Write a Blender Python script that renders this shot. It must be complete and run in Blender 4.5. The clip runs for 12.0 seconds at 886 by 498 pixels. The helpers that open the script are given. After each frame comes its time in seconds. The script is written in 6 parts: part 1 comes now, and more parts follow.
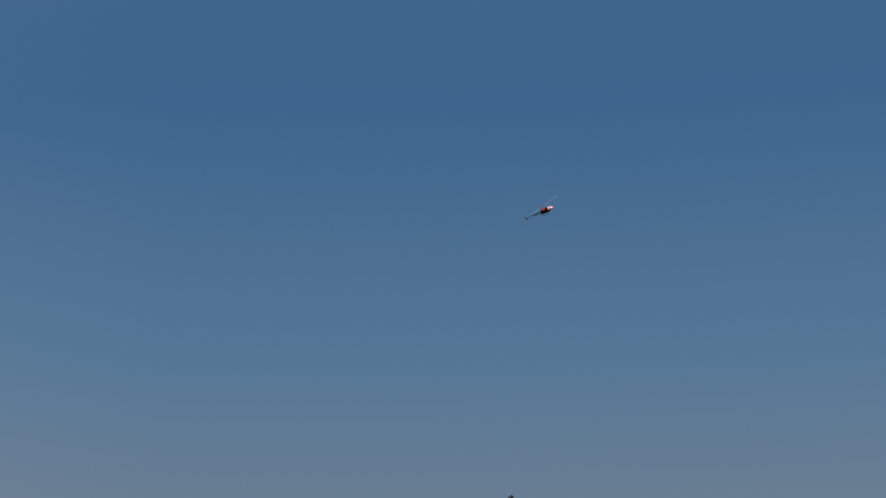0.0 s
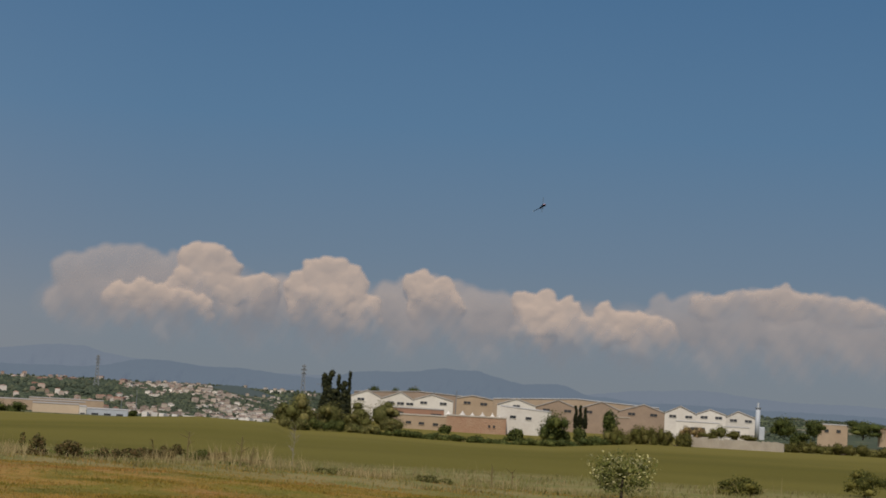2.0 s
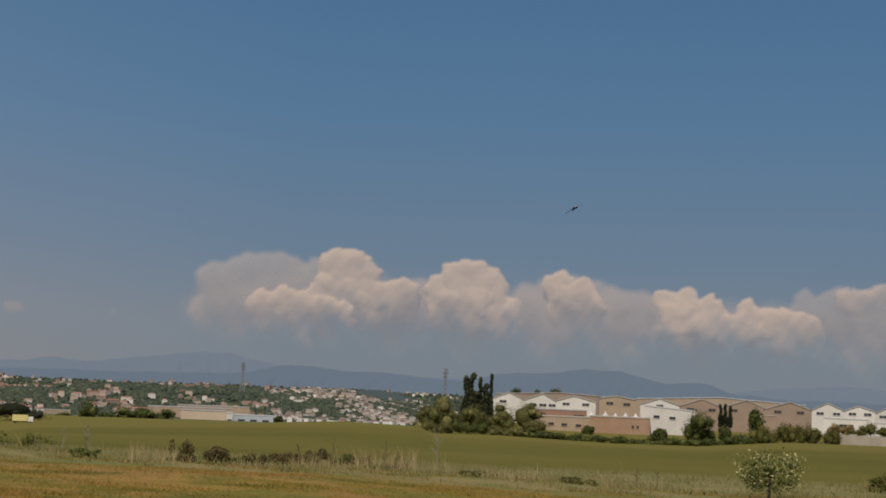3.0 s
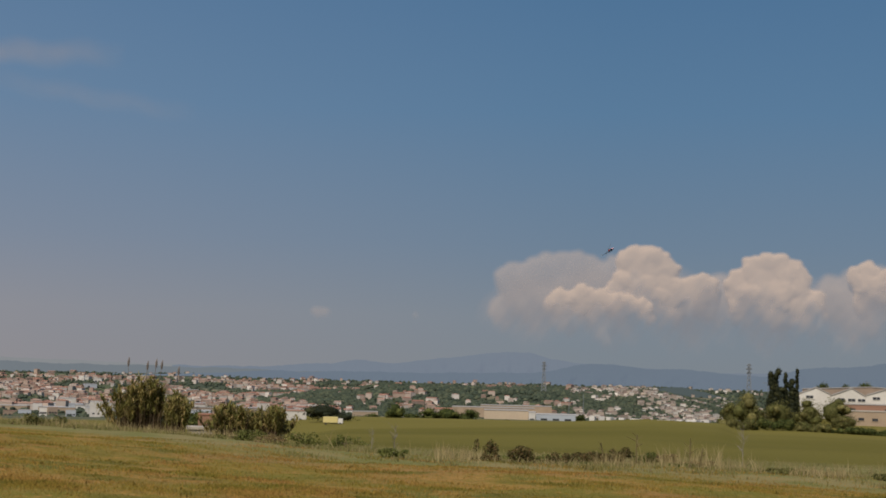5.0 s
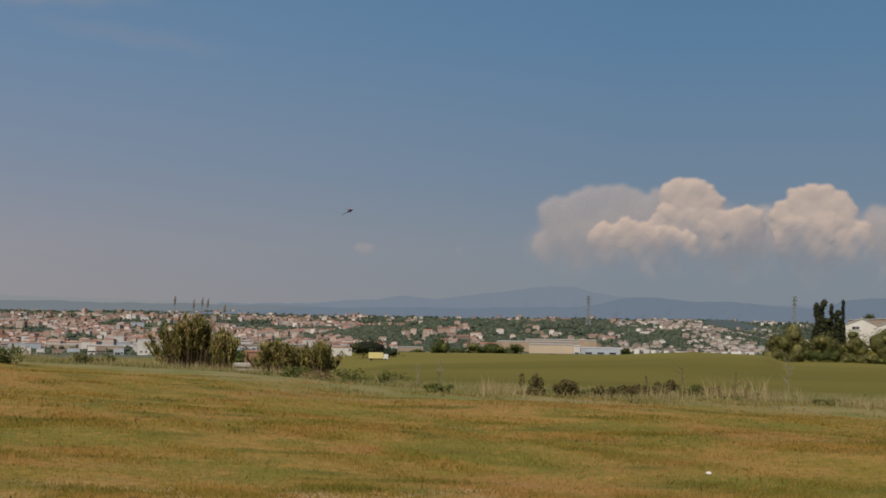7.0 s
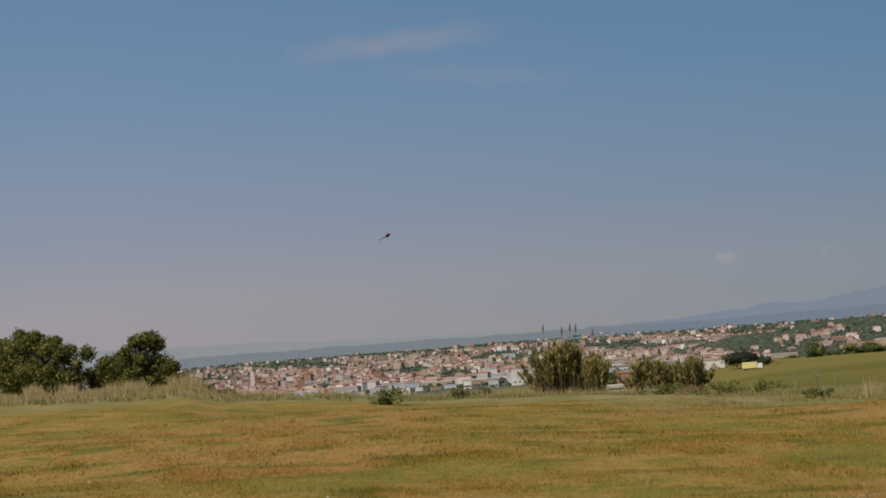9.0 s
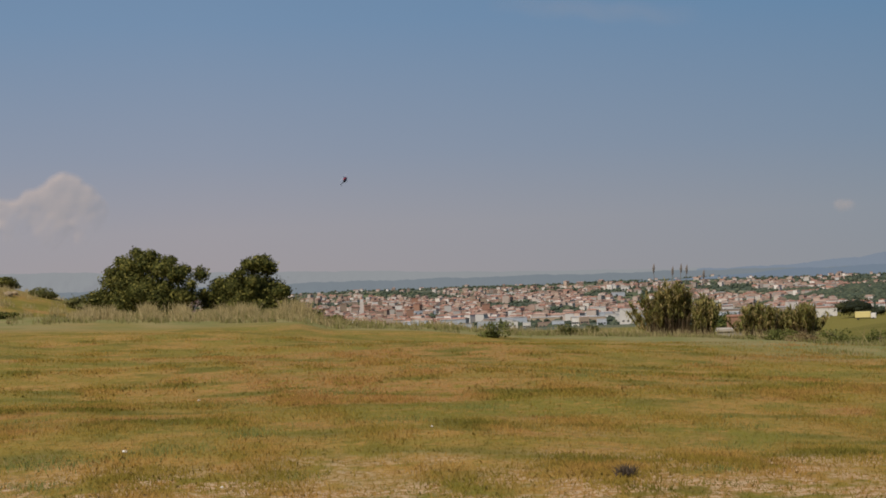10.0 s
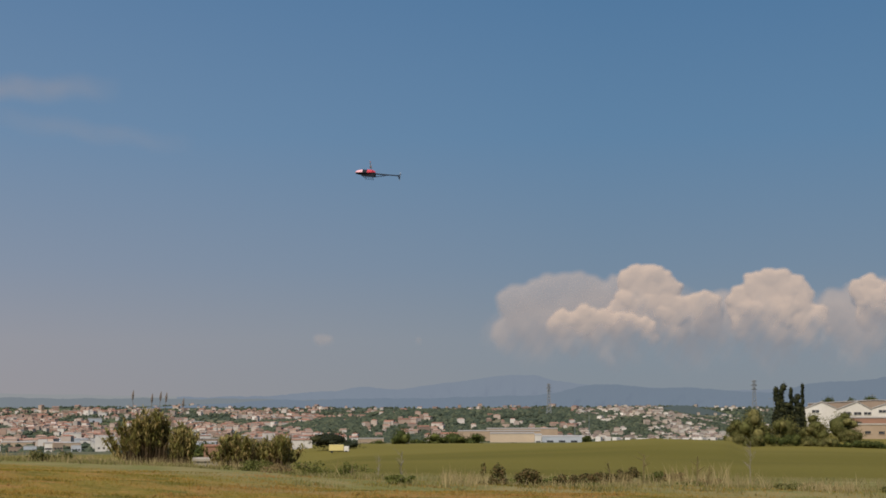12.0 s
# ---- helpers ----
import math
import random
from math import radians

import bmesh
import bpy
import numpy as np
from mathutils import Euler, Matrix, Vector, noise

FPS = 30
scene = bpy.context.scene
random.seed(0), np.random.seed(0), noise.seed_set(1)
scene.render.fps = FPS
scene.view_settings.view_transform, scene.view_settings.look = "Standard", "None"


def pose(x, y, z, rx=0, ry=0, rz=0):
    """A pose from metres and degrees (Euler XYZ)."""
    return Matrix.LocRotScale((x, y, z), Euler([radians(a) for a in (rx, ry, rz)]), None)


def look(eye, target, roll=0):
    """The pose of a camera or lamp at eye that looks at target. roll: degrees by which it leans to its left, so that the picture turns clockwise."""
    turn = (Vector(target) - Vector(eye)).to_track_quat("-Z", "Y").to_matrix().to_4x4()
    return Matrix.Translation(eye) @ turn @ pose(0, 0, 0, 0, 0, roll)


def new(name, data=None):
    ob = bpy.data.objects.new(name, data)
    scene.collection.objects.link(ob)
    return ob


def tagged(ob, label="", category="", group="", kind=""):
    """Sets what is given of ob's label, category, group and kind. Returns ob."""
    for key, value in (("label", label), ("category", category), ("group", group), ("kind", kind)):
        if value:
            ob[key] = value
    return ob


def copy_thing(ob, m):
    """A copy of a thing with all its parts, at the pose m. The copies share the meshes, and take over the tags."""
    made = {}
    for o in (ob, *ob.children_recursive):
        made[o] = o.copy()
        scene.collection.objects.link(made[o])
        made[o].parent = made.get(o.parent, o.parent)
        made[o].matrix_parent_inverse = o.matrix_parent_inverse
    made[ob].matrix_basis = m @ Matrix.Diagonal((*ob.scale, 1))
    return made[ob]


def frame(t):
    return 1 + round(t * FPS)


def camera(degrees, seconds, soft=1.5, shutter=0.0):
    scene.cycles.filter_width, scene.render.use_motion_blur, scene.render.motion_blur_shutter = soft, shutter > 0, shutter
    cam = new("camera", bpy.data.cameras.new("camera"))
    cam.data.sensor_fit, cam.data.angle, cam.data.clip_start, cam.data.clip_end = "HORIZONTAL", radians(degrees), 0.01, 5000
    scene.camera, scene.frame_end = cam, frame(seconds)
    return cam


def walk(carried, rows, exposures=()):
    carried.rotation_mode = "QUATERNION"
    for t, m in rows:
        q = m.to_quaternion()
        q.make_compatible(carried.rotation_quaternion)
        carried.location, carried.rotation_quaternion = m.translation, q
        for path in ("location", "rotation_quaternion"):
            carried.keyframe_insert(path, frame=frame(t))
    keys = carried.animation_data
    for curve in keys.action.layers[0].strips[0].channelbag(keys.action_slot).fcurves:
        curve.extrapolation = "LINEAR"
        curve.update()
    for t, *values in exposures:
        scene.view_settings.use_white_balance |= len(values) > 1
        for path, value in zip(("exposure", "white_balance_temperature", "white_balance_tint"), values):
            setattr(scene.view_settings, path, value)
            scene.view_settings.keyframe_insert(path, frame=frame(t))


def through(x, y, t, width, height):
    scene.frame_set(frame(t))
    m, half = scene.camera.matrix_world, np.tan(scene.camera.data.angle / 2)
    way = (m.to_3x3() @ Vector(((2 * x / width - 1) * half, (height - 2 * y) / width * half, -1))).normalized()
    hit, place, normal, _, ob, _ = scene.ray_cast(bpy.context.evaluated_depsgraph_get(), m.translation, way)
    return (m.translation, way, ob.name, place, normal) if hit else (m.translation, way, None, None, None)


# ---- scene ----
# A mown hilltop above a wide valley with a town; a model helicopter flies before a hand-held camera that pans after it.
EYE = (0.0, 0.0, 1.65)

# seconds, bearing (from +y towards +x), pitch, lean; degrees
VIEW = [
    (0.0, 11.721, 13.683, -0.775), (0.1, 11.091, 13.209, -0.976), (0.2, 10.449, 12.386, -1.227),
    (0.3, 9.794, 11.375, -0.947), (0.4, 9.537, 10.78, -0.556), (0.5, 9.587, 10.447, -0.13),
    (0.7, 9.921, 9.987, 0.901), (1.0, 11.22, 9.447, 1.601), (1.2, 12.355, 8.876, 1.83),
    (1.5, 13.625, 6.689, 1.795), (2.0, 11.726, 4.943, 3.357), (2.5, 8.556, 4.998, 3.131),
    (3.0, 6.825, 4.771, 2.372), (3.5, 4.235, 4.668, 4.063), (3.7, 3.493, 4.901, 3.287),
    (5.3, -4.166, 4.282, 1.44), (5.5, -3.536, 4.181, 1.636), (6.0, -2.092, 2.998, 1.066),
    (6.5, -2.739, 2.271, 0.802), (6.7, -3.586, 2.16, 0.838), (8.3, -13.213, 2.225, -2.266),
    (8.5, -14.597, 2.454, -3.054), (9.0, -17.774, 3.198, -4.598), (9.5, -19.75, 2.224, -4.469),
    (10.0, -21.861, 1.091, -2.164), (10.5, -23.353, 0.797, -1.458), (11.0, -22.802, 1.114, -0.734),
    (11.5, -19.098, 2.295, -0.2), (11.7, -14.775, 3.023, 0.124), (11.8, -11.626, 3.861, 0.38),
    (12.0, -3.7, 5.244, -0.179),
]


def toward(az, el, dist=1.0):
    a, e = radians(az), radians(el)
    return Vector((math.sin(a) * math.cos(e), math.cos(a) * math.cos(e), math.sin(e))) * dist


def spot(az, el, dist):
    """A place dist metres from the eye, by bearing and elevation."""
    return Vector(EYE) + toward(az, el, dist)


cam = camera(30.546, 12.0, soft=1.75)
walk(cam, [(t, look(EYE, spot(az, el, 100), lean)) for t, az, el, lean in VIEW],
     [(0.0, 0.0), (3.0, 0.0), (5.5, 0.1), (6.5, 0.12), (8.5, 0.22), (10.5, 0.28), (12.0, 0.26)])

# ---- light ----
SUN_AZ, SUN_EL = -158.0, 50.0
world = bpy.data.worlds.new("world")
scene.world = world
world.use_nodes = True
wn = world.node_tree
sky = wn.nodes.new("ShaderNodeTexSky")
sky.sky_type, sky.sun_disc = "NISHITA", False
sky.sun_elevation, sky.sun_rotation = radians(SUN_EL), radians(SUN_AZ)
sky.air_density, sky.dust_density, sky.ozone_density = 1.0, 1.6, 2.0
# clear sky overhead; towards the horizon the bright summer haze, stronger on the sun's side
back = wn.nodes["Background"]
back.inputs[1].default_value = 1.0
coord = wn.nodes.new("ShaderNodeTexCoord")
split = wn.nodes.new("ShaderNodeSeparateXYZ")
wn.links.new(coord.outputs["Generated"], split.inputs[0])
haze = wn.nodes.new("ShaderNodeValToRGB")
wn.links.new(split.outputs[2], haze.inputs[0])
HAZE = ((0.0, (0.191, 0.219, 0.247)), (0.035, (0.184, 0.223, 0.265)), (0.08, (0.143, 0.208, 0.288)), (0.16, (0.095, 0.186, 0.305)), (0.32, (0.047, 0.129, 0.264)), (1.0, (0.03, 0.09, 0.22)))
while len(haze.color_ramp.elements) < len(HAZE):
    haze.color_ramp.elements.new(0.5)
for knot, (place, tone) in zip(haze.color_ramp.elements, HAZE):
    knot.position, knot.color = place, (*tone, 1)
side = wn.nodes.new("ShaderNodeMapRange")
side.inputs[1].default_value, side.inputs[2].default_value = 0.03, -0.50
side.inputs[3].default_value, side.inputs[4].default_value = 0.0, 1.0
wn.links.new(split.outputs[0], side.inputs[0])
lit = wn.nodes.new("ShaderNodeMix")
lit.data_type, lit.blend_type = "RGBA", "MULTIPLY"
lit.inputs[7].default_value = (1.50, 1.19, 1.10, 1)
wn.links.new(side.outputs[0], lit.inputs[0])
wn.links.new(haze.outputs[0], lit.inputs[6])
dim = wn.nodes.new("ShaderNodeVectorMath")
dim.operation = "SCALE"
dim.inputs[3].default_value = 0.075
wn.links.new(sky.outputs[0], dim.inputs[0])
upward = wn.nodes.new("ShaderNodeMapRange")
upward.interpolation_type = "SMOOTHSTEP"
upward.inputs[1].default_value, upward.inputs[2].default_value = 0.3, 0.7
wn.links.new(split.outputs[2], upward.inputs[0])
dome = wn.nodes.new("ShaderNodeMix")
dome.data_type = "RGBA"
wn.links.new(upward.outputs[0], dome.inputs[0])
wn.links.new(lit.outputs[2], dome.inputs[6])
wn.links.new(dim.outputs[0], dome.inputs[7])
wn.links.new(dome.outputs[2], back.inputs[0])
sun = new("sun", bpy.data.lights.new("sun", "SUN"))
sun.data.energy, sun.data.angle, sun.data.color = 3.3, radians(0.55), (1.0, 0.93, 0.83)
sun.matrix_world = look(toward(SUN_AZ, SUN_EL, 50), (0, 0, 0))


# ---- materials ----
def mat(name, c1, c2, scale=1.0, rough=0.85, bump=0.0, metal=0.0, c3=None, island=0.0, objvar=0.0, spec=0.3):
    """A surface of two or three tones at two scales, with fine relief. scale: patches per metre."""
    m = bpy.data.materials.new(name)
    m.use_nodes = True
    n, l = m.node_tree.nodes, m.node_tree.links
    b = n["Principled BSDF"]
    geo = n.new("ShaderNodeNewGeometry")
    big, fine = n.new("ShaderNodeTexNoise"), n.new("ShaderNodeTexNoise")
    big.inputs["Scale"].default_value, fine.inputs["Scale"].default_value = scale, scale * 9
    big.inputs["Detail"].default_value, fine.inputs["Detail"].default_value = 4, 5
    for tex in (big, fine):
        l.new(geo.outputs["Position"], tex.inputs["Vector"])
    mix = n.new("ShaderNodeMix")
    mix.data_type = "RGBA"
    mix.inputs[6].default_value, mix.inputs[7].default_value = (*c1, 1), (*c2, 1)
    add = n.new("ShaderNodeMath")
    add.operation = "MULTIPLY_ADD"
    add.inputs[1].default_value, add.inputs[2].default_value = 0.6, -0.05
    l.new(fine.outputs[0], add.inputs[0])
    both = n.new("ShaderNodeMath")
    both.operation = "MULTIPLY_ADD"
    both.inputs[1].default_value = 0.9
    l.new(big.outputs[0], both.inputs[0])
    l.new(add.outputs[0], both.inputs[2])
    ramp = n.new("ShaderNodeMapRange")
    ramp.inputs[1].default_value, ramp.inputs[2].default_value = 0.45, 0.98
    l.new(both.outputs[0], ramp.inputs[0])
    l.new(ramp.outputs[0], mix.inputs[0])
    out = mix.outputs[2]
    for amount, source in ((island, "island"), (objvar, "object")):
        if amount:
            if source == "island":
                rnd = geo.outputs["Random Per Island"]
            else:
                rnd = n.new("ShaderNodeObjectInfo").outputs["Random"]
            if c3 is not None:
                pick = n.new("ShaderNodeMix")
                pick.data_type = "RGBA"
                pick.inputs[7].default_value = (*c3, 1)
                g = n.new("ShaderNodeMapRange")
                g.inputs[1].default_value, g.inputs[2].default_value = 1.0 - amount, 1.0
                l.new(rnd, g.inputs[0])
                l.new(g.outputs[0], pick.inputs[0])
                l.new(out, pick.inputs[6])
                out = pick.outputs[2]
            hsv = n.new("ShaderNodeHueSaturation")
            v = n.new("ShaderNodeMapRange")
            v.inputs[3].default_value, v.inputs[4].default_value = 1 - 0.45 * amount, 1 + 0.45 * amount
            mul = n.new("ShaderNodeMath")
            mul.operation, mul.inputs[1].default_value = "MULTIPLY", 7.31
            fr = n.new("ShaderNodeMath")
            fr.operation = "FRACT"
            l.new(rnd, mul.inputs[0])
            l.new(mul.outputs[0], fr.inputs[0])
            l.new(fr.outputs[0], v.inputs[0])
            l.new(v.outputs[0], hsv.inputs["Value"])
            l.new(out, hsv.inputs["Color"])
            out = hsv.outputs[0]
    l.new(out, b.inputs["Base Color"])
    b.inputs["Roughness"].default_value, b.inputs["Metallic"].default_value = rough, metal
    b.inputs["Specular IOR Level"].default_value = spec
    if bump:
        bp = n.new("ShaderNodeBump")
        bp.inputs["Strength"].default_value, bp.inputs["Distance"].default_value = bump, 0.3 / scale
        l.new(fine.outputs[0], bp.inputs["Height"])
        l.new(bp.outputs[0], b.inputs["Normal"])
    return m


def leaf_mat(name, c1, c2, c3, scale=0.4, through=0.25):
    """Foliage: each leaf has a tone of its own, and light passes through it."""
    m = mat(name, c1, c2, scale, rough=0.6, c3=c3, island=0.55, spec=0.08)
    n, l = m.node_tree.nodes, m.node_tree.links
    b, out = n["Principled BSDF"], n["Material Output"]
    tr = n.new("ShaderNodeBsdfTranslucent")
    l.new(b.inputs["Base Color"].links[0].from_socket, tr.inputs[0])
    mx = n.new("ShaderNodeMixShader")
    mx.inputs[0].default_value = through
    l.new(b.outputs[0], mx.inputs[1])
    l.new(tr.outputs[0], mx.inputs[2])
    l.new(mx.outputs[0], out.inputs[0])
    return m


def turf_tones(noise, band, blend):
    """Straw, olive, greener and bare reddish patches of the mown turf."""
    turf = blend(band(noise(0.8, 7), 0.40, 0.60), DRY, OLIVE)
    turf = blend(band(noise(0.33, 7), 0.47, 0.60), turf, GREENER)
    turf = blend(band(noise(0.5, 7, (1, 0.8, 1)), 0.54, 0.68), turf, SOIL)
    turf = blend(band(noise(0.11, 5), 0.50, 0.62), turf, SOIL)
    turf = blend(band(noise(2.6, 7, (1, 0.7, 1)), 0.50, 0.66), turf, OLIVE)
    turf = blend(band(noise(5.5, 6, (1, 0.7, 1)), 0.52, 0.72), turf, DRY)
    return blend(band(noise(0.8, 8, (0.7, 1, 1)), 0.52, 0.68), turf, DARK_TURF)


def node_kit(m):
    """Small helpers that add noises, bands, blends and sums to a material."""
    n, l = m.node_tree.nodes, m.node_tree.links
    geo = n.new("ShaderNodeNewGeometry")

    def noise(scale, detail=4, stretch=None):
        tex = n.new("ShaderNodeTexNoise")
        tex.inputs["Scale"].default_value, tex.inputs["Detail"].default_value = scale, detail
        if stretch:
            mp = n.new("ShaderNodeMapping")
            mp.inputs["Scale"].default_value = stretch
            l.new(geo.outputs["Position"], mp.inputs[0])
            l.new(mp.outputs[0], tex.inputs["Vector"])
        else:
            l.new(geo.outputs["Position"], tex.inputs["Vector"])
        return tex.outputs[0]

    def band(v, lo, hi):
        r = n.new("ShaderNodeMapRange")
        r.interpolation_type = "SMOOTHSTEP"
        r.inputs[1].default_value, r.inputs[2].default_value = lo, hi
        l.new(v, r.inputs[0])
        return r.outputs[0]

    def blend(fac, a, c):
        x = n.new("ShaderNodeMix")
        x.data_type = "RGBA"
        l.new(fac, x.inputs[0])
        for s, v in ((6, a), (7, c)):
            if isinstance(v, tuple):
                x.inputs[s].default_value = (*v, 1)
            else:
                l.new(v, x.inputs[s])
        return x.outputs[2]

    def math2(op, a, c):
        x = n.new("ShaderNodeMath")
        x.operation = op
        for k, v in enumerate((a, c)):
            if isinstance(v, (int, float)):
                x.inputs[k].default_value = v
            else:
                l.new(v, x.inputs[k])
        return x.outputs[0]

    return geo, noise, band, blend, math2


def blade_mat():
    """Mown blades in the tones of the turf they stand in, each a little different."""
    m = bpy.data.materials.new("grass_blades")
    m.use_nodes = True
    n, l = m.node_tree.nodes, m.node_tree.links
    b, out = n["Principled BSDF"], n["Material Output"]
    geo, noise, band, blend, math2 = node_kit(m)
    col = turf_tones(noise, band, blend)
    hsv = n.new("ShaderNodeHueSaturation")
    v = n.new("ShaderNodeMapRange")
    v.inputs[3].default_value, v.inputs[4].default_value = 1.0, 1.65
    l.new(geo.outputs["Random Per Island"], v.inputs[0])
    l.new(v.outputs[0], hsv.inputs["Value"])
    l.new(col, hsv.inputs["Color"])
    l.new(hsv.outputs[0], b.inputs["Base Color"])
    b.inputs["Roughness"].default_value = 0.8
    b.inputs["Specular IOR Level"].default_value = 0.05
    tr, mx = n.new("ShaderNodeBsdfTranslucent"), n.new("ShaderNodeMixShader")
    mx.inputs[0].default_value = 0.5
    l.new(hsv.outputs[0], tr.inputs[0])
    l.new(b.outputs[0], mx.inputs[1])
    l.new(tr.outputs[0], mx.inputs[2])
    l.new(mx.outputs[0], out.inputs[0])
    return m


def ground_mat():
    """Mown dry grass on the hilltop, a weedy margin, a crop field beyond it, and the valley's patchwork of fields."""
    m = bpy.data.materials.new("ground")
    m.use_nodes = True
    n, l = m.node_tree.nodes, m.node_tree.links
    b = n["Principled BSDF"]
    geo, noise, band, blend, math2 = node_kit(m)
    flat = n.new("ShaderNodeVectorMath")
    flat.operation = "MULTIPLY"
    flat.inputs[1].default_value = (1, 1, 0)
    l.new(geo.outputs["Position"], flat.inputs[0])
    far = n.new("ShaderNodeVectorMath")
    far.operation = "LENGTH"
    l.new(flat.outputs[0], far.inputs[0])
    r = far.outputs[1]
    r_wavy = math2("ADD", r, math2("MULTIPLY", math2("SUBTRACT", noise(0.11), 0.5), 16.0))
    turf = turf_tones(noise, band, blend)
    turf = blend(band(noise(9.0, 5), 0.45, 0.75), turf, DARK_TURF)
    # bare trodden soil near the camera's feet
    wavy = math2("ADD", r, math2("MULTIPLY", noise(0.5, 6), 9.0))
    turf = blend(math2("MULTIPLY", band(math2("MULTIPLY", wavy, -1.0), -21.0, -17.2), band(noise(2.2, 7, (1, 0.7, 1)), 0.40, 0.54)), turf, blend(band(noise(14.0, 4), 0.4, 0.6), SOIL, BARE))
    # the weedy margin lies farther out on the side of the two shrubs
    where = n.new("ShaderNodeSeparateXYZ")
    l.new(geo.outputs["Position"], where.inputs[0])
    r_wavy = math2("SUBTRACT", r_wavy, math2("MULTIPLY", band(math2("MULTIPLY", where.outputs[0], -1.0), 5.0, 20.0), 19.0))
    r_crop = math2("SUBTRACT", r, math2("MULTIPLY", band(math2("MULTIPLY", where.outputs[0], -1.0), 38.0, 52.0), 62.0))
    r_wavy = math2("SUBTRACT", r_wavy, math2("MULTIPLY", band(math2("MULTIPLY", where.outputs[0], -1.0), 40.0, 52.0), 40.0))
    weeds = blend(band(noise(0.5, 5), 0.40, 0.62), WEED, WEED_DRY)
    crop = blend(band(noise(0.012, 1), 0.25, 0.85), CROP, CROP_LIGHT)
    crop = blend(band(noise(0.02, 2), 0.35, 0.95), crop, CROP_DARK)
    crop = blend(math2("MULTIPLY", band(noise(2.5, 4), 0.3, 0.8), 0.5), crop, CROP_DARK)
    # farther crop paler by range: how it brightens in view, painted into colour
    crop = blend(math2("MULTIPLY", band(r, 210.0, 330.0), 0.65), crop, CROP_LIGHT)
    vor = n.new("ShaderNodeTexVoronoi")
    vor.inputs["Scale"].default_value = 0.006
    l.new(geo.outputs["Position"], vor.inputs["Vector"])
    sep = n.new("ShaderNodeSeparateColor")
    l.new(vor.outputs["Color"], sep.inputs[0])
    valley = blend(band(sep.outputs[0], 0.3, 0.5), VAL_GREEN, VAL_PALE)
    valley = blend(band(sep.outputs[1], 0.60, 0.7), valley, VAL_DARK)
    valley = blend(band(noise(0.012, 6), 0.42, 0.58), valley, VAL_DARK)
    col = blend(band(r_wavy, 34.0, 42.0), turf, weeds)
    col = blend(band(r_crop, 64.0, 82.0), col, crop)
    col = blend(band(r, 600.0, 680.0), col, valley)
    l.new(col, b.inputs["Base Color"])
    b.inputs["Roughness"].default_value = 0.95
    b.inputs["Specular IOR Level"].default_value = 0.1
    bp = n.new("ShaderNodeBump")
    bp.inputs["Strength"].default_value, bp.inputs["Distance"].default_value = 0.7, 0.06
    l.new(noise(3.5, 8), bp.inputs["Height"])
    l.new(bp.outputs[0], b.inputs["Normal"])
    return m


DRY, OLIVE, GREENER = (0.305, 0.184, 0.050), (0.215, 0.154, 0.030), (0.168, 0.145, 0.026)
SOIL, DARK_TURF, BARE = (0.298, 0.163, 0.053), (0.132, 0.112, 0.021), (0.43, 0.30, 0.175)
WEED, WEED_DRY = (0.165, 0.160, 0.052), (0.230, 0.188, 0.078)
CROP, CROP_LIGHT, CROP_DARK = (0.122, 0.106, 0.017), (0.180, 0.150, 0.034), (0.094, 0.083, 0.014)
VAL_GREEN, VAL_PALE, VAL_DARK = (0.115, 0.13, 0.06), (0.20, 0.175, 0.11), (0.065, 0.078, 0.05)


def haze_glow_mat(name, hue, strength, body):
    """Far hills, the haze of kilometres of air painted in as their own glow."""
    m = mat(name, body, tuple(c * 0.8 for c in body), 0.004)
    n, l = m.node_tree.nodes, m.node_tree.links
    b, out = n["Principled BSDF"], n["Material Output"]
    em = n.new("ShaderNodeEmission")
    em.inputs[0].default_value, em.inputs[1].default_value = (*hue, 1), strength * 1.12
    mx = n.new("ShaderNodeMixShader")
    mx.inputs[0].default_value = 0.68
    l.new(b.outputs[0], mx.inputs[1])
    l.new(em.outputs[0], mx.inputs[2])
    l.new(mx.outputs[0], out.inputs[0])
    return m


def cloud_mat(glow, white):
    """Cumulus lit by the sun, with warm sunlight painted into its colour and scattered light as glow; it thins out
    where its density falls.
    """
    m = bpy.data.materials.new("cloud")
    m.use_nodes = True
    n, l = m.node_tree.nodes, m.node_tree.links
    n.remove(n["Principled BSDF"])
    out = n["Material Output"]
    dif, em, add = n.new("ShaderNodeBsdfDiffuse"), n.new("ShaderNodeEmission"), n.new("ShaderNodeAddShader")
    dif.inputs[0].default_value = (*white, 1)
    em.inputs[0].default_value, em.inputs[1].default_value = (*glow, 1), 1.0
    l.new(dif.outputs[0], add.inputs[0])
    l.new(em.outputs[0], add.inputs[1])
    dens = n.new("ShaderNodeAttribute")
    dens.attribute_name = "thickness"
    tr, mx = n.new("ShaderNodeBsdfTransparent"), n.new("ShaderNodeMixShader")
    l.new(dens.outputs["Fac"], mx.inputs[0])
    l.new(tr.outputs[0], mx.inputs[1])
    l.new(add.outputs[0], mx.inputs[2])
    l.new(mx.outputs[0], out.inputs[0])
    return m


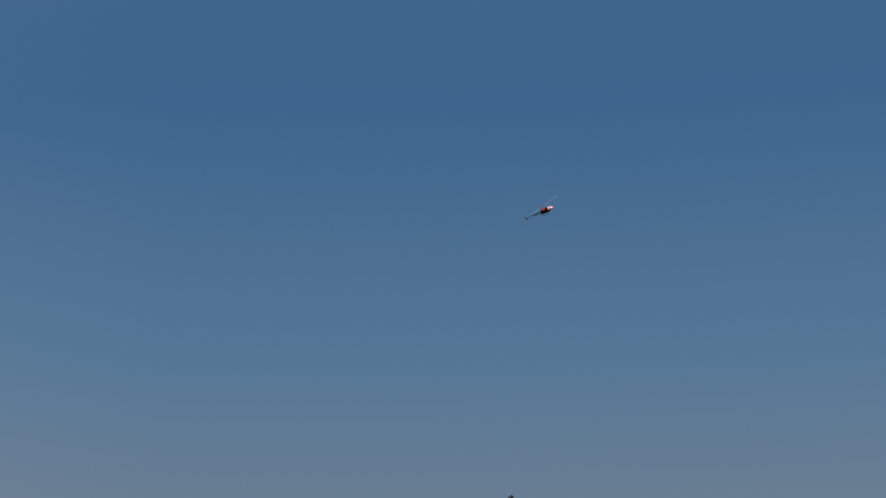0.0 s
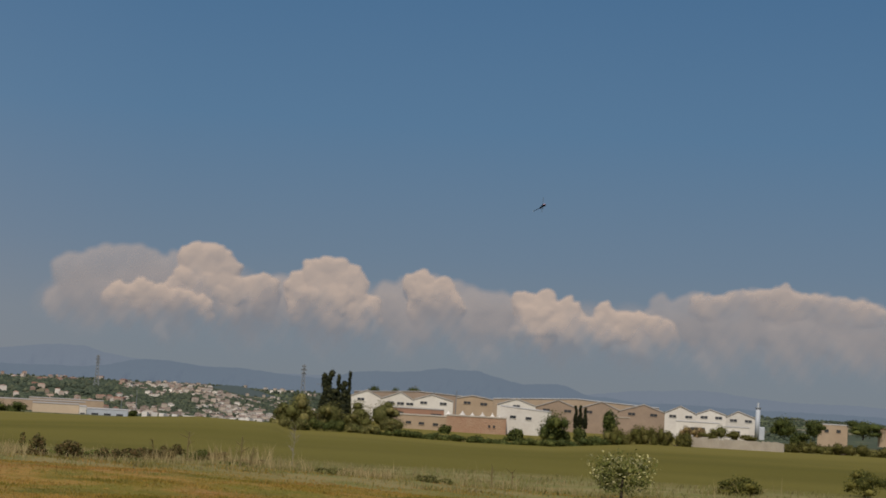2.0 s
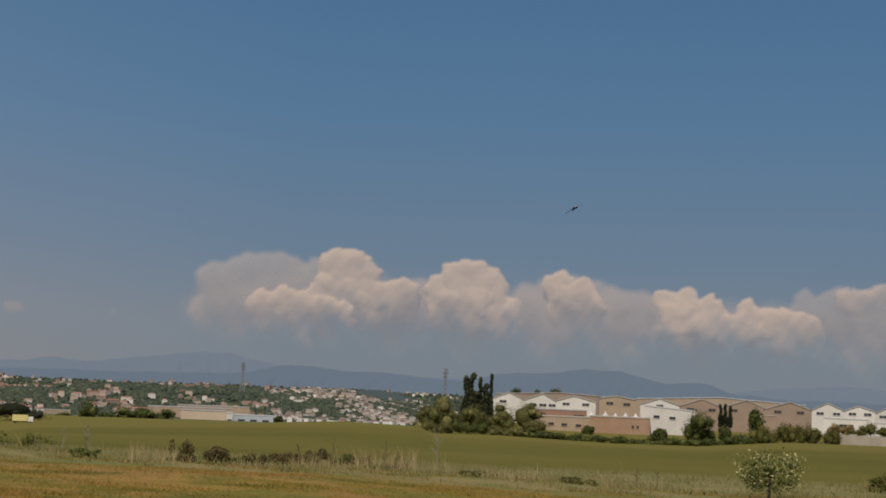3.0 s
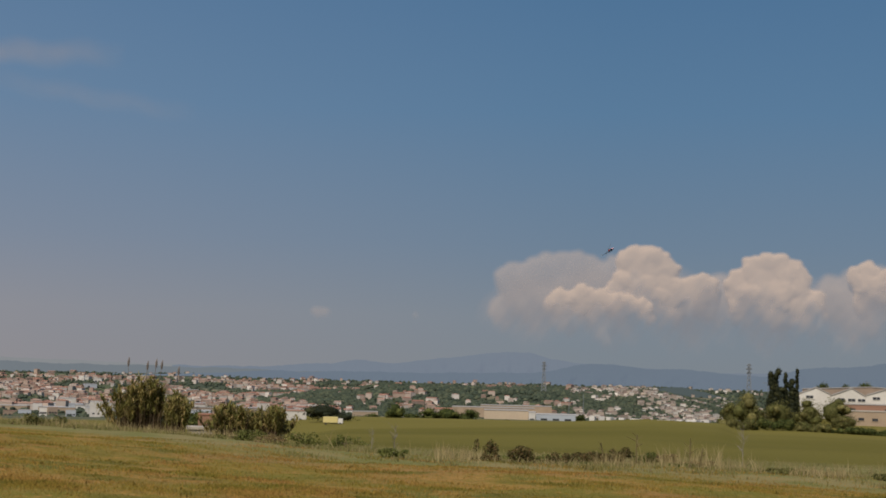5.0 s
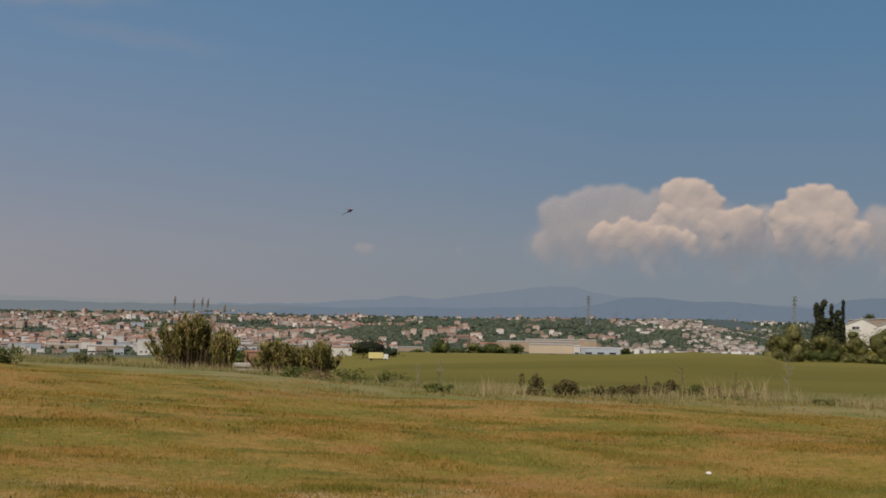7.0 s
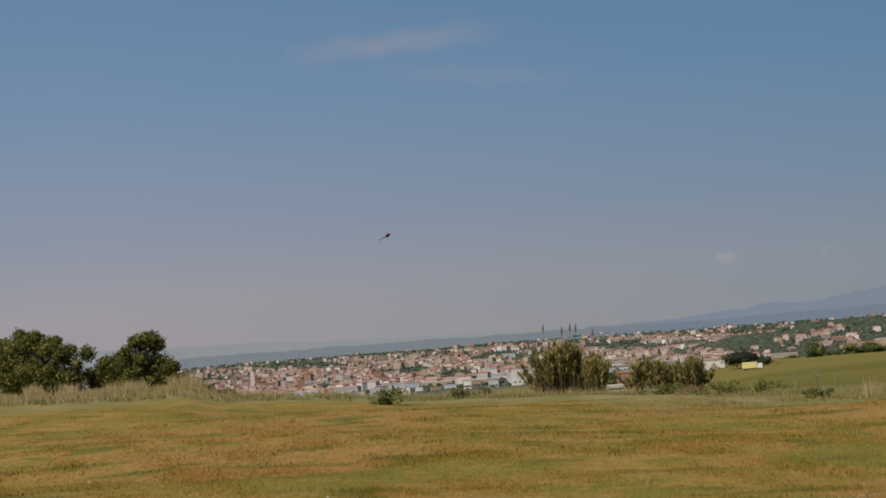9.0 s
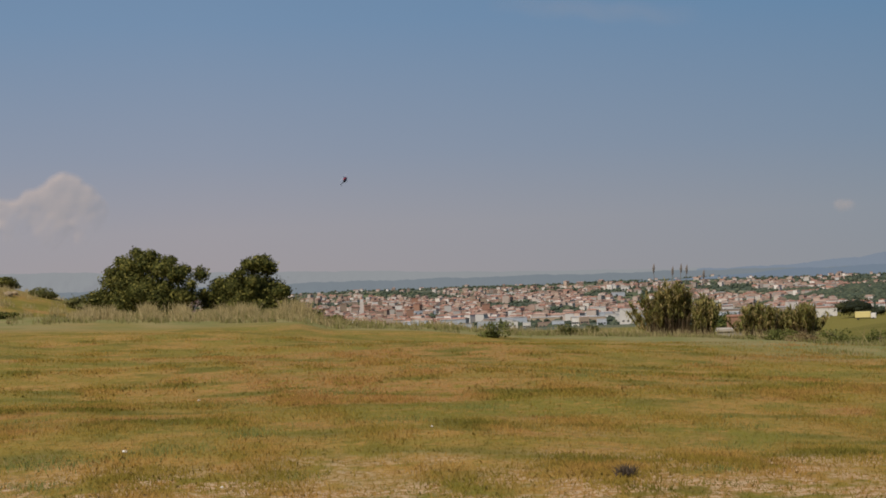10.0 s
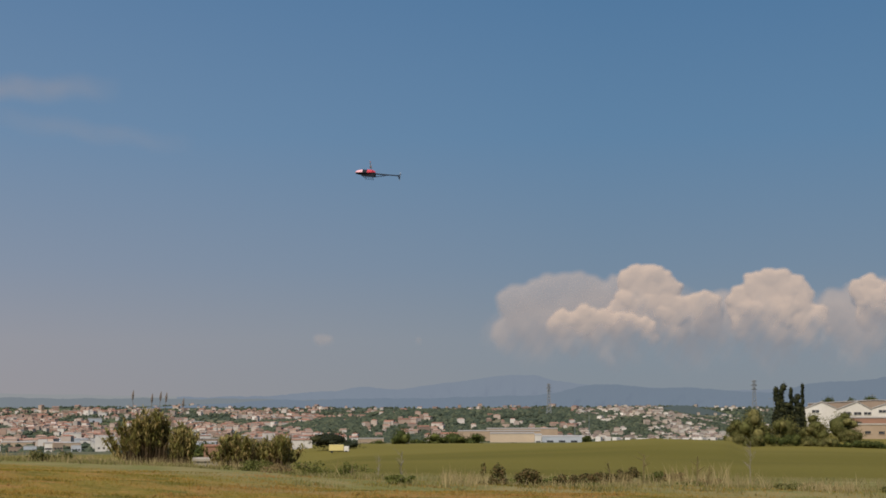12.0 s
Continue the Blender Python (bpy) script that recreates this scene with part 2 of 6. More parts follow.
CLOUD_SUN_TINT, CLOUD_GLOW = (0.278, 0.192, 0.120), (0.186, 0.184, 0.203)
GROUND = ground_mat()
CLOUD = cloud_mat(CLOUD_GLOW, CLOUD_SUN_TINT)
# a dimmed copy of the cloud: shade painted into colour for the grey banks
CLOUD_SHADED = cloud_mat((0.185, 0.186, 0.207), (0.182, 0.138, 0.100))
# a brighter copy: stronger glow paints the haze light before the left cloud
CLOUD_BRIGHTENED = cloud_mat((0.215, 0.21, 0.225), (0.25, 0.172, 0.108))
M_RIDGE = haze_glow_mat("far_ridge", (0.188, 0.221, 0.288), 1.0, (0.06, 0.08, 0.07))
M_RIDGE_PALE = haze_glow_mat("pale_ridge", (0.268, 0.274, 0.292), 1.0, (0.06, 0.08, 0.07))
M_RISE = haze_glow_mat("hazy_rise", (0.180, 0.202, 0.232), 1.0, (0.05, 0.07, 0.06))
M_WOODED_HILL = haze_glow_mat("wooded_hill", (0.070, 0.088, 0.098), 1.0, (0.06, 0.075, 0.05))
M_RIDGE_NEAR = haze_glow_mat("near_ridge", (0.155, 0.192, 0.256), 1.0, (0.05, 0.07, 0.06))
M_WHITE = mat("white_render", (0.66, 0.62, 0.56), (0.55, 0.50, 0.44), 0.15, objvar=0.25)
M_TAN = mat("tan_block", (0.32, 0.235, 0.17), (0.25, 0.185, 0.135), 0.2)
M_RUBBLE = mat("rough_tan_masonry", (0.37, 0.25, 0.165), (0.31, 0.17, 0.105), 0.25, bump=0.3)
M_BRICK = mat("red_brick", (0.33, 0.175, 0.115), (0.27, 0.16, 0.11), 0.3)
M_SANDBLOCK = mat("sand_block", (0.40, 0.30, 0.205), (0.32, 0.235, 0.16), 0.25)
M_CREAM = mat("cream_render", (0.52, 0.41, 0.29), (0.45, 0.35, 0.25), 0.15)
M_GREY_ROOF = mat("fibre_cement_roof", (0.40, 0.36, 0.32), (0.30, 0.27, 0.24), 0.15)
M_PALE_ROOF = mat("pale_sheet_roof", (0.55, 0.53, 0.51), (0.42, 0.40, 0.385), 0.1, rough=0.6)
M_GLASS = mat("dark_window", (0.03, 0.035, 0.04), (0.05, 0.05, 0.055), 0.5, rough=0.2, spec=0.6)
M_CONCRETE = mat("old_concrete", (0.45, 0.39, 0.31), (0.33, 0.28, 0.22), 0.4, bump=0.3)
M_STEEL = mat("galvanised_steel", (0.20, 0.21, 0.22), (0.14, 0.15, 0.16), 0.3, rough=0.6)
M_CHIMNEY = mat("grey_sheet_steel", (0.45, 0.47, 0.50), (0.36, 0.38, 0.40), 0.3, rough=0.5)
M_BARK = mat("bark", (0.11, 0.08, 0.055), (0.07, 0.05, 0.035), 3.0, bump=0.4)
M_HOUSE_WALL = mat("house_wall", (0.35, 0.275, 0.215), (0.31, 0.20, 0.15), 0.02, c3=(0.60, 0.55, 0.49), island=0.75)
M_HOUSE_WALL_OWN = mat("house_wall_plain", (0.46, 0.38, 0.32), (0.43, 0.30, 0.22), 0.02, c3=(0.62, 0.58, 0.53), objvar=0.6)
M_VILLAGE = mat("whitewash", (0.46, 0.39, 0.31), (0.36, 0.28, 0.22), 0.02, c3=(0.70, 0.64, 0.56), island=0.7)
M_TILE_ROOF = mat("clay_tile_roof", (0.33, 0.165, 0.11), (0.27, 0.13, 0.09), 0.02, c3=(0.38, 0.27, 0.21), island=0.5)
M_TILE_ROOF_OWN = mat("clay_tile_roof_plain", (0.33, 0.165, 0.11), (0.27, 0.13, 0.09), 0.02, c3=(0.38, 0.27, 0.21), objvar=0.5)
M_BROWN_ROOF = mat("brown_tile_roof", (0.25, 0.17, 0.135), (0.20, 0.14, 0.11), 0.02, c3=(0.40, 0.36, 0.32), island=0.4)
M_BUSH = leaf_mat("broad_leaves", (0.052, 0.060, 0.016), (0.098, 0.098, 0.024), (0.235, 0.205, 0.052), 0.9)
M_OLIVE = leaf_mat("olive_leaves", (0.105, 0.112, 0.034), (0.145, 0.135, 0.045), (0.22, 0.19, 0.07), 0.4)
M_CYPRESS = leaf_mat("cypress_leaves", (0.018, 0.022, 0.012), (0.03, 0.034, 0.016), (0.05, 0.05, 0.02), 0.4, 0.1)
M_SCRUB = leaf_mat("scrub_leaves", (0.085, 0.085, 0.022), (0.115, 0.105, 0.028), (0.16, 0.14, 0.045), 0.3)
M_TREE = leaf_mat("tree_leaves", (0.05, 0.066, 0.02), (0.08, 0.095, 0.027), (0.14, 0.145, 0.04), 0.2)
M_REED = leaf_mat("reed_leaves", (0.165, 0.175, 0.050), (0.245, 0.195, 0.064), (0.38, 0.28, 0.12), 1.1, 0.4)
M_REED_DRY = leaf_mat("dry_reed", (0.13, 0.085, 0.042), (0.085, 0.058, 0.032), (0.24, 0.17, 0.10), 1.2)
M_PLUME = mat("reed_plume", (0.20, 0.16, 0.13), (0.15, 0.12, 0.10), 4.0)
M_TWIG = mat("grey_twig", (0.30, 0.26, 0.20), (0.22, 0.19, 0.15), 5.0)
M_BLOSSOM = leaf_mat("cream_blossom", (0.50, 0.45, 0.20), (0.44, 0.40, 0.17), (0.60, 0.54, 0.30), 2.0)
M_SHRUB = leaf_mat("shrub_leaves", (0.11, 0.13, 0.035), (0.15, 0.15, 0.04), (0.20, 0.20, 0.06), 1.5)
M_BLADE = blade_mat()
M_STRAW = leaf_mat("straw_stalks", (0.31, 0.240, 0.112), (0.235, 0.185, 0.078), (0.40, 0.32, 0.165), 0.5, 0.4)
M_WEED = leaf_mat("weed_stalks", (0.18, 0.18, 0.05), (0.225, 0.195, 0.075), (0.33, 0.26, 0.13), 0.4, 0.5)
M_WOODS = leaf_mat("far_woods", (0.048, 0.064, 0.044), (0.070, 0.084, 0.054), (0.10, 0.11, 0.065), 0.004, 0.1)
M_STONE = mat("white_stone", (0.72, 0.68, 0.60), (0.55, 0.50, 0.43), 9.0, bump=0.3)
M_SANDSTONE = mat("tan_sandstone", (0.34, 0.25, 0.15), (0.26, 0.19, 0.11), 4.0, bump=0.4)
M_YELLOW = mat("yellow_paint", (0.66, 0.55, 0.24), (0.60, 0.48, 0.18), 0.6, rough=0.4)
M_RUBBER = mat("black_rubber", (0.02, 0.02, 0.02), (0.03, 0.03, 0.03), 3.0)
M_CARBON = mat("black_carbon", (0.006, 0.007, 0.012), (0.010, 0.011, 0.018), 12.0, rough=0.55, spec=0.15)
M_CANOPY = mat("red_canopy", (0.64, 0.065, 0.085), (0.56, 0.05, 0.07), 5.0, rough=0.12, spec=0.8)
M_CANOPY_WHITE = mat("pink_white_canopy", (0.88, 0.52, 0.56), (0.82, 0.42, 0.47), 5.0, rough=0.12, spec=0.8)
M_ALU = mat("aluminium", (0.60, 0.61, 0.63), (0.50, 0.51, 0.53), 8.0, rough=0.3, metal=1.0)


def spun_blade_mat():
    """Rotor blades turning too fast to be seen whole."""
    m = mat("spinning_blade", (0.45, 0.48, 0.52), (0.40, 0.43, 0.47), 6.0, rough=0.3)
    n, l = m.node_tree.nodes, m.node_tree.links
    tr, mx = n.new("ShaderNodeBsdfTransparent"), n.new("ShaderNodeMixShader")
    mx.inputs[0].default_value = 0.3
    l.new(tr.outputs[0], mx.inputs[1])
    l.new(n["Principled BSDF"].outputs[0], mx.inputs[2])
    l.new(mx.outputs[0], n["Material Output"].inputs[0])
    return m


M_BLADE_WHITE = spun_blade_mat()


# ---- mesh tools ----
def mesh_from(name, verts, faces, material, smooth=False):
    me = bpy.data.meshes.new(name)
    me.from_pydata(verts, [], faces)
    me.materials.append(material)
    if smooth:
        me.polygons.foreach_set("use_smooth", [True] * len(me.polygons))
    me.update()
    return me


def mesh_arrays(name, verts, tris, material):
    """A triangle mesh from numpy arrays."""
    me = bpy.data.meshes.new(name)
    me.vertices.add(len(verts))
    me.vertices.foreach_set("co", np.asarray(verts, dtype=np.float32).ravel())
    me.loops.add(len(tris) * 3)
    me.loops.foreach_set("vertex_index", np.asarray(tris, dtype=np.int32).ravel())
    me.polygons.add(len(tris))
    me.polygons.foreach_set("loop_start", np.arange(0, len(tris) * 3, 3, dtype=np.int32))
    me.materials.append(material)
    me.update(calc_edges=True)
    me.validate()
    return me


def upward(me, share=0.85):
    """Fine blades take the light as the turf does: their normals lean towards the zenith."""
    n = len(me.vertices)
    v = np.zeros(n * 3, dtype=np.float32)
    me.vertices.foreach_get("normal", v)
    v = v.reshape(-1, 3) * (1 - share) + np.array([0, 0, share], dtype=np.float32)
    v /= np.linalg.norm(v, axis=1)[:, None]
    me.polygons.foreach_set("use_smooth", [True] * len(me.polygons))
    me.normals_split_custom_set_from_vertices(v.tolist())
    return me


def part(name, bm, material, parent, label="", smooth=False):
    """Links a bmesh (or a mesh) as one mesh object under a thing or a part."""
    if isinstance(bm, bpy.types.Mesh):
        me = bm
    else:
        me = bpy.data.meshes.new(name)
        bm.to_mesh(me)
        bm.free()
        me.materials.append(material)
        if smooth:
            me.polygons.foreach_set("use_smooth", [True] * len(me.polygons))
    ob = new(name, me)
    ob.parent = parent
    return tagged(ob, label)


def thing(name, m, label, category, group="", kind=""):
    ob = new(name)
    ob.empty_display_size = 0.2
    ob.matrix_world = m
    return tagged(ob, label, category, group, kind)


def box(bm, x0, x1, y0, y1, z0, z1, bevel=0.0):
    made = bmesh.ops.create_cube(bm, size=1.0, matrix=Matrix.LocRotScale(((x0 + x1) / 2, (y0 + y1) / 2, (z0 + z1) / 2), None, (x1 - x0, y1 - y0, z1 - z0)))
    if bevel:
        edges = list({e for v in made["verts"] for e in v.link_edges})
        bmesh.ops.bevel(bm, geom=edges, offset=bevel, segments=2, affect="EDGES", profile=0.5)
    return bm


def boxed(*a, bevel=0.0):
    return box(bmesh.new(), *a, bevel=bevel)


def rod(bm, a, b, r0, r1=None, sides=8):
    """A tapered rod from a to b."""
    a, b = Vector(a), Vector(b)
    d = b - a
    m = Matrix.Translation((a + b) / 2) @ d.to_track_quat("Z", "Y").to_matrix().to_4x4()
    bmesh.ops.create_cone(bm, cap_ends=True, segments=sides, radius1=r0, radius2=r0 if r1 is None else r1, depth=d.length, matrix=m)
    return bm


def prism(bm, outline, y0, y1):
    """An outline in x and z, drawn out from y0 to y1."""
    a = [bm.verts.new((x, y0, z)) for x, z in outline]
    b = [bm.verts.new((x, y1, z)) for x, z in outline]
    bm.faces.new(a)
    bm.faces.new(b[::-1])
    for i in range(len(a)):
        j = (i + 1) % len(a)
        bm.faces.new((a[j], a[i], b[i], b[j]))
    bmesh.ops.recalc_face_normals(bm, faces=bm.faces)
    return bm


# ---- the ground: one sheet from the hilltop to the horizon ----
def by_bearing(az, knots, values):
    return np.interp(az, knots, values)


LIP_AZ = [-46, -37, -34, -27, -26, -23, -19, -15, -12, -8, 0, 14, 40]
LIP_EL = [-0.6, -0.75, -0.85, -1.05, -1.4, -1.58, -1.98, -2.2, -2.4, -2.65, -2.8, -2.85, -2.9]
CREST_AZ = [-20, -12, -8, -7, -4, -0.4, 3.6, 6.2, 6.7, 9.4, 13, 16, 18, 19, 24, 30]
CREST_EL = [-2.7, -2.5, -2.15, -1.97, -1.82, -1.64, -1.42, -1.5, -1.76, -1.77, -1.86, -1.83, -1.62, -1.52, -1.47, -1.42]
RINGS = [0, 20, 42, 70, 120, 380, 560, 730, 1000, 1300, 1700, 2300, 2900, 3500, 4100, 4700, 4960]


def ground_z(x, y):
    x, y = np.asarray(x, float), np.asarray(y, float)
    r, az = np.hypot(x, y), np.degrees(np.arctan2(x, y))
    right = np.clip((az - 6.2) / 2.5, 0, 1)
    left = np.clip((-8 - az) / 4, 0, 1)
    lip = EYE[2] + 70 * np.tan(np.radians(by_bearing(az, LIP_AZ, LIP_EL)))
    crest = EYE[2] + 380 * np.tan(np.radians(by_bearing(az, CREST_AZ, CREST_EL)))
    levels = [
        0 * r, by_bearing(az, [-40, -20, 0, 20], [0.1, 0.0, -0.15, -0.2]),
        by_bearing(az, [-40, -30, -20, -8, 0, 12, 30], [0.35, 0.25, -0.05, -0.5, -0.68, -0.85, -1.0]),
        lip, (EYE[2] - 120 * math.tan(radians(2.4))) * (1 - left) + (lip - 3.5) * left,
        crest, -14.2 + 2.9 * right - 3 * left, -18.2 + 6.2 * right - 4 * left, -30 + 12 * right, -42 + 12 * right,
        -52 + 0 * r, -60 + 0 * r, -56 + 0 * r, -42 + 0 * r, -24 + 0 * r, -17 + 0 * r, -22 + 0 * r]
    z = levels[-1] + 0 * r
    for k in range(len(RINGS) - 1):
        s = np.clip((r - RINGS[k]) / (RINGS[k + 1] - RINGS[k]), 0, 1)
        inside = (r >= RINGS[k]) & (r < RINGS[k + 1])
        z = np.where(inside, levels[k] * (1 - s) + levels[k + 1] * s, z)

    def bump(az0, saz, r0, sr, h):
        return h * np.exp(-((az - az0) / saz) ** 2 - ((r - r0) / sr) ** 2)

    # grassy bank behind the hilltop's edge
    z = z + by_bearing(az, [-90, -60, -46, -38.6, -37.5, -36.8, -34.9, -34.1, -31, -29], [0, 8, 6.3, 4.1, 3.65, 3.4, 2.6, 2.2, 0.6, 0]) * np.exp(-((r - 100) / 14) ** 2)
    # the village's hill and the slopes beside it
    z = z + by_bearing(az, [-12, -9, -5.5, -2.6, 0, 1.8, 3.2, 4, 5.2, 6.2, 8], [3, 16, 34, 34, 34, 33, 38, 32, 17, 7, 0]) * np.exp(-((r - 2800) / 480) ** 2)
    # a farther rise, and a dip that sets the lorry row lower in the camera's view
    z = z + bump(-14, 4.0, 3500, 300, 14) + bump(4.0, 2.2, 690, 35, -1.2)
    z = z + bump(8.0, 1.9, 450, 40, 1.2)
    near = np.clip((r - 4) / 10, 0, 1) * np.clip((90 - r) / 40, 0, 1)
    z = z + near * (0.05 * np.sin(x * 0.45 + 1.3 * np.sin(y * 0.23)) + 0.045 * np.sin(y * 0.6 + x * 0.13) + 0.03 * np.sin(x * 1.3) * np.sin(y * 1.1))
    far = np.clip((r - 900) / 600, 0, 1)
    z = z + far * (2.2 * np.sin(x * 0.006 + 1) * np.sin(y * 0.0047) + 1.2 * np.sin(x * 0.017) * np.sin(y * 0.013 + 2))
    return z


def gz(x, y):
    return float(ground_z(x, y))


def on_ground(az, r, sink=0.0):
    x, y = r * math.sin(radians(az)), r * math.cos(radians(az))
    return Vector((x, y, gz(x, y) - sink))


def build_ground():
    azs = np.concatenate([np.arange(-180, -48, 6.0), np.arange(-48, 36, 0.3), np.arange(36, 180, 6.0)])
    rs = np.concatenate([[0.5, 2, 4, 6], np.arange(7, 90, 0.9), np.geomspace(91, 4960, 130)])
    a, r = np.meshgrid(np.radians(azs), rs)
    x, y = r * np.sin(a), r * np.cos(a)
    z = ground_z(x, y)
    nr, na = x.shape
    idx = np.arange(nr * na).reshape(nr, na)
    nxt = np.roll(idx, -1, axis=1)
    p, q, s, t = idx[:-1], idx[1:], nxt[1:], nxt[:-1]
    tris = np.concatenate([np.stack([p, q, s], -1).reshape(-1, 3), np.stack([p, s, t], -1).reshape(-1, 3)])
    verts = np.stack([x.ravel(), y.ravel(), z.ravel()], -1)
    hub = len(verts)
    verts = np.concatenate([verts, [[0, 0, 0]]])
    tris = np.concatenate([tris, np.stack([np.full(na, hub), idx[0], nxt[0]], -1)])[:, ::-1]
    me = mesh_arrays("ground", verts, tris, GROUND)
    me.polygons.foreach_set("use_smooth", [True] * len(me.polygons))
    tagged(new("ground", me), "mown dry grass hilltop falling to a green field and valley", "ground", kind="structure")


build_ground()


# ---- far hills ----
def ridge(name, knots, heights, dist, rough, material, label, seed, az0=-60, az1=45, base_el=-0.9):
    """A range of hills: an uneven skyline with spurs and hollows down its face."""
    az = np.arange(az0, az1, 0.05)
    el = np.interp(az, knots, heights)
    win = np.hanning(11)
    el = np.convolve(np.pad(el, 5, mode="edge"), win / win.sum(), mode="valid")
    rng = np.random.RandomState(seed)

    def waves(first, octaves, fall):
        f = 0 * az
        for k in range(octaves):
            q = first * 1.83 ** k
            f = f + fall ** k * np.sin(az * q + rng.rand() * 6 + 1.4 * np.sin(az * q * 0.43 + rng.rand() * 6))
        return f

    el = el + rough * waves(1.6, 6, 0.72)
    levels = 9
    rows = []
    for k in range(levels):
        f = k / (levels - 1)
        e = base_el + (el - base_el) * f
        d = dist - 160 * (1 - f) + 26 * (1 - f) * waves(2.2, 5, 0.7) * np.sin(math.pi * (0.15 + 0.7 * f))
        a = np.radians(az + 0.05 * (1 - f) * waves(1.1, 2, 0.6))
        rows.append(np.stack([np.sin(a) * d, np.cos(a) * d, EYE[2] + d * np.tan(np.radians(e))], -1))
    n = len(az)
    idx = np.arange(levels * n).reshape(levels, n)
    p, q, r, t = idx[:-1, :-1].ravel(), idx[:-1, 1:].ravel(), idx[1:, 1:].ravel(), idx[1:, :-1].ravel()
    me = mesh_arrays(name, np.concatenate(rows), np.concatenate([np.stack([p, q, r], -1), np.stack([p, r, t], -1)]), material)
    me.polygons.foreach_set("use_smooth", [True] * len(me.polygons))
    tagged(new(name, me), label, "mountains", kind="structure")


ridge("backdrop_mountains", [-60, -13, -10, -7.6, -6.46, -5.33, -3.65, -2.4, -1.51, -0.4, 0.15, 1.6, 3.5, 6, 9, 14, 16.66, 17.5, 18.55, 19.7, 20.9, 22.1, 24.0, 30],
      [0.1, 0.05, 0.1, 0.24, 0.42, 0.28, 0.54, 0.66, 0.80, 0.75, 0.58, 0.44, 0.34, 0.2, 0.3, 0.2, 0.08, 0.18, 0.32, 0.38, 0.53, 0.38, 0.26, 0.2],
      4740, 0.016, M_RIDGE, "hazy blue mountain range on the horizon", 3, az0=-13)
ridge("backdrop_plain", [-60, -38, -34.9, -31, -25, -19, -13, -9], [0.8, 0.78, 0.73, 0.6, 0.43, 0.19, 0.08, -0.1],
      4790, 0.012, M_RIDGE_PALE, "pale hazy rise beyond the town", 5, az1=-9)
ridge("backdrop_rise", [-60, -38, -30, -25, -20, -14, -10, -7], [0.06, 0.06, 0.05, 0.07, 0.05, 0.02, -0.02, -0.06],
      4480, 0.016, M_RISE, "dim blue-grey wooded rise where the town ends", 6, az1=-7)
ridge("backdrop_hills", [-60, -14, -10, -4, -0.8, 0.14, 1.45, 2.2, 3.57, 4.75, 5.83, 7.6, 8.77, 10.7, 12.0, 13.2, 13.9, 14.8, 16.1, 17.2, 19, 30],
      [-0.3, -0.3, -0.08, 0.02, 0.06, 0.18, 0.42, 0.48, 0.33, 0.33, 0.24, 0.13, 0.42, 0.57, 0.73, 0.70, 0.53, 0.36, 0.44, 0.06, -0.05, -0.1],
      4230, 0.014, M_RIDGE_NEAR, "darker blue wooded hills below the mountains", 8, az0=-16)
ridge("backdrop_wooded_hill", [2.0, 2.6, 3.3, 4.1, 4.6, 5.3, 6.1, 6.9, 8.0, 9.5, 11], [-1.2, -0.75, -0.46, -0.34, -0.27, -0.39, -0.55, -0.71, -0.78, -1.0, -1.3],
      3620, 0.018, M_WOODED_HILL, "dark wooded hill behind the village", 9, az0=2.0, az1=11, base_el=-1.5)


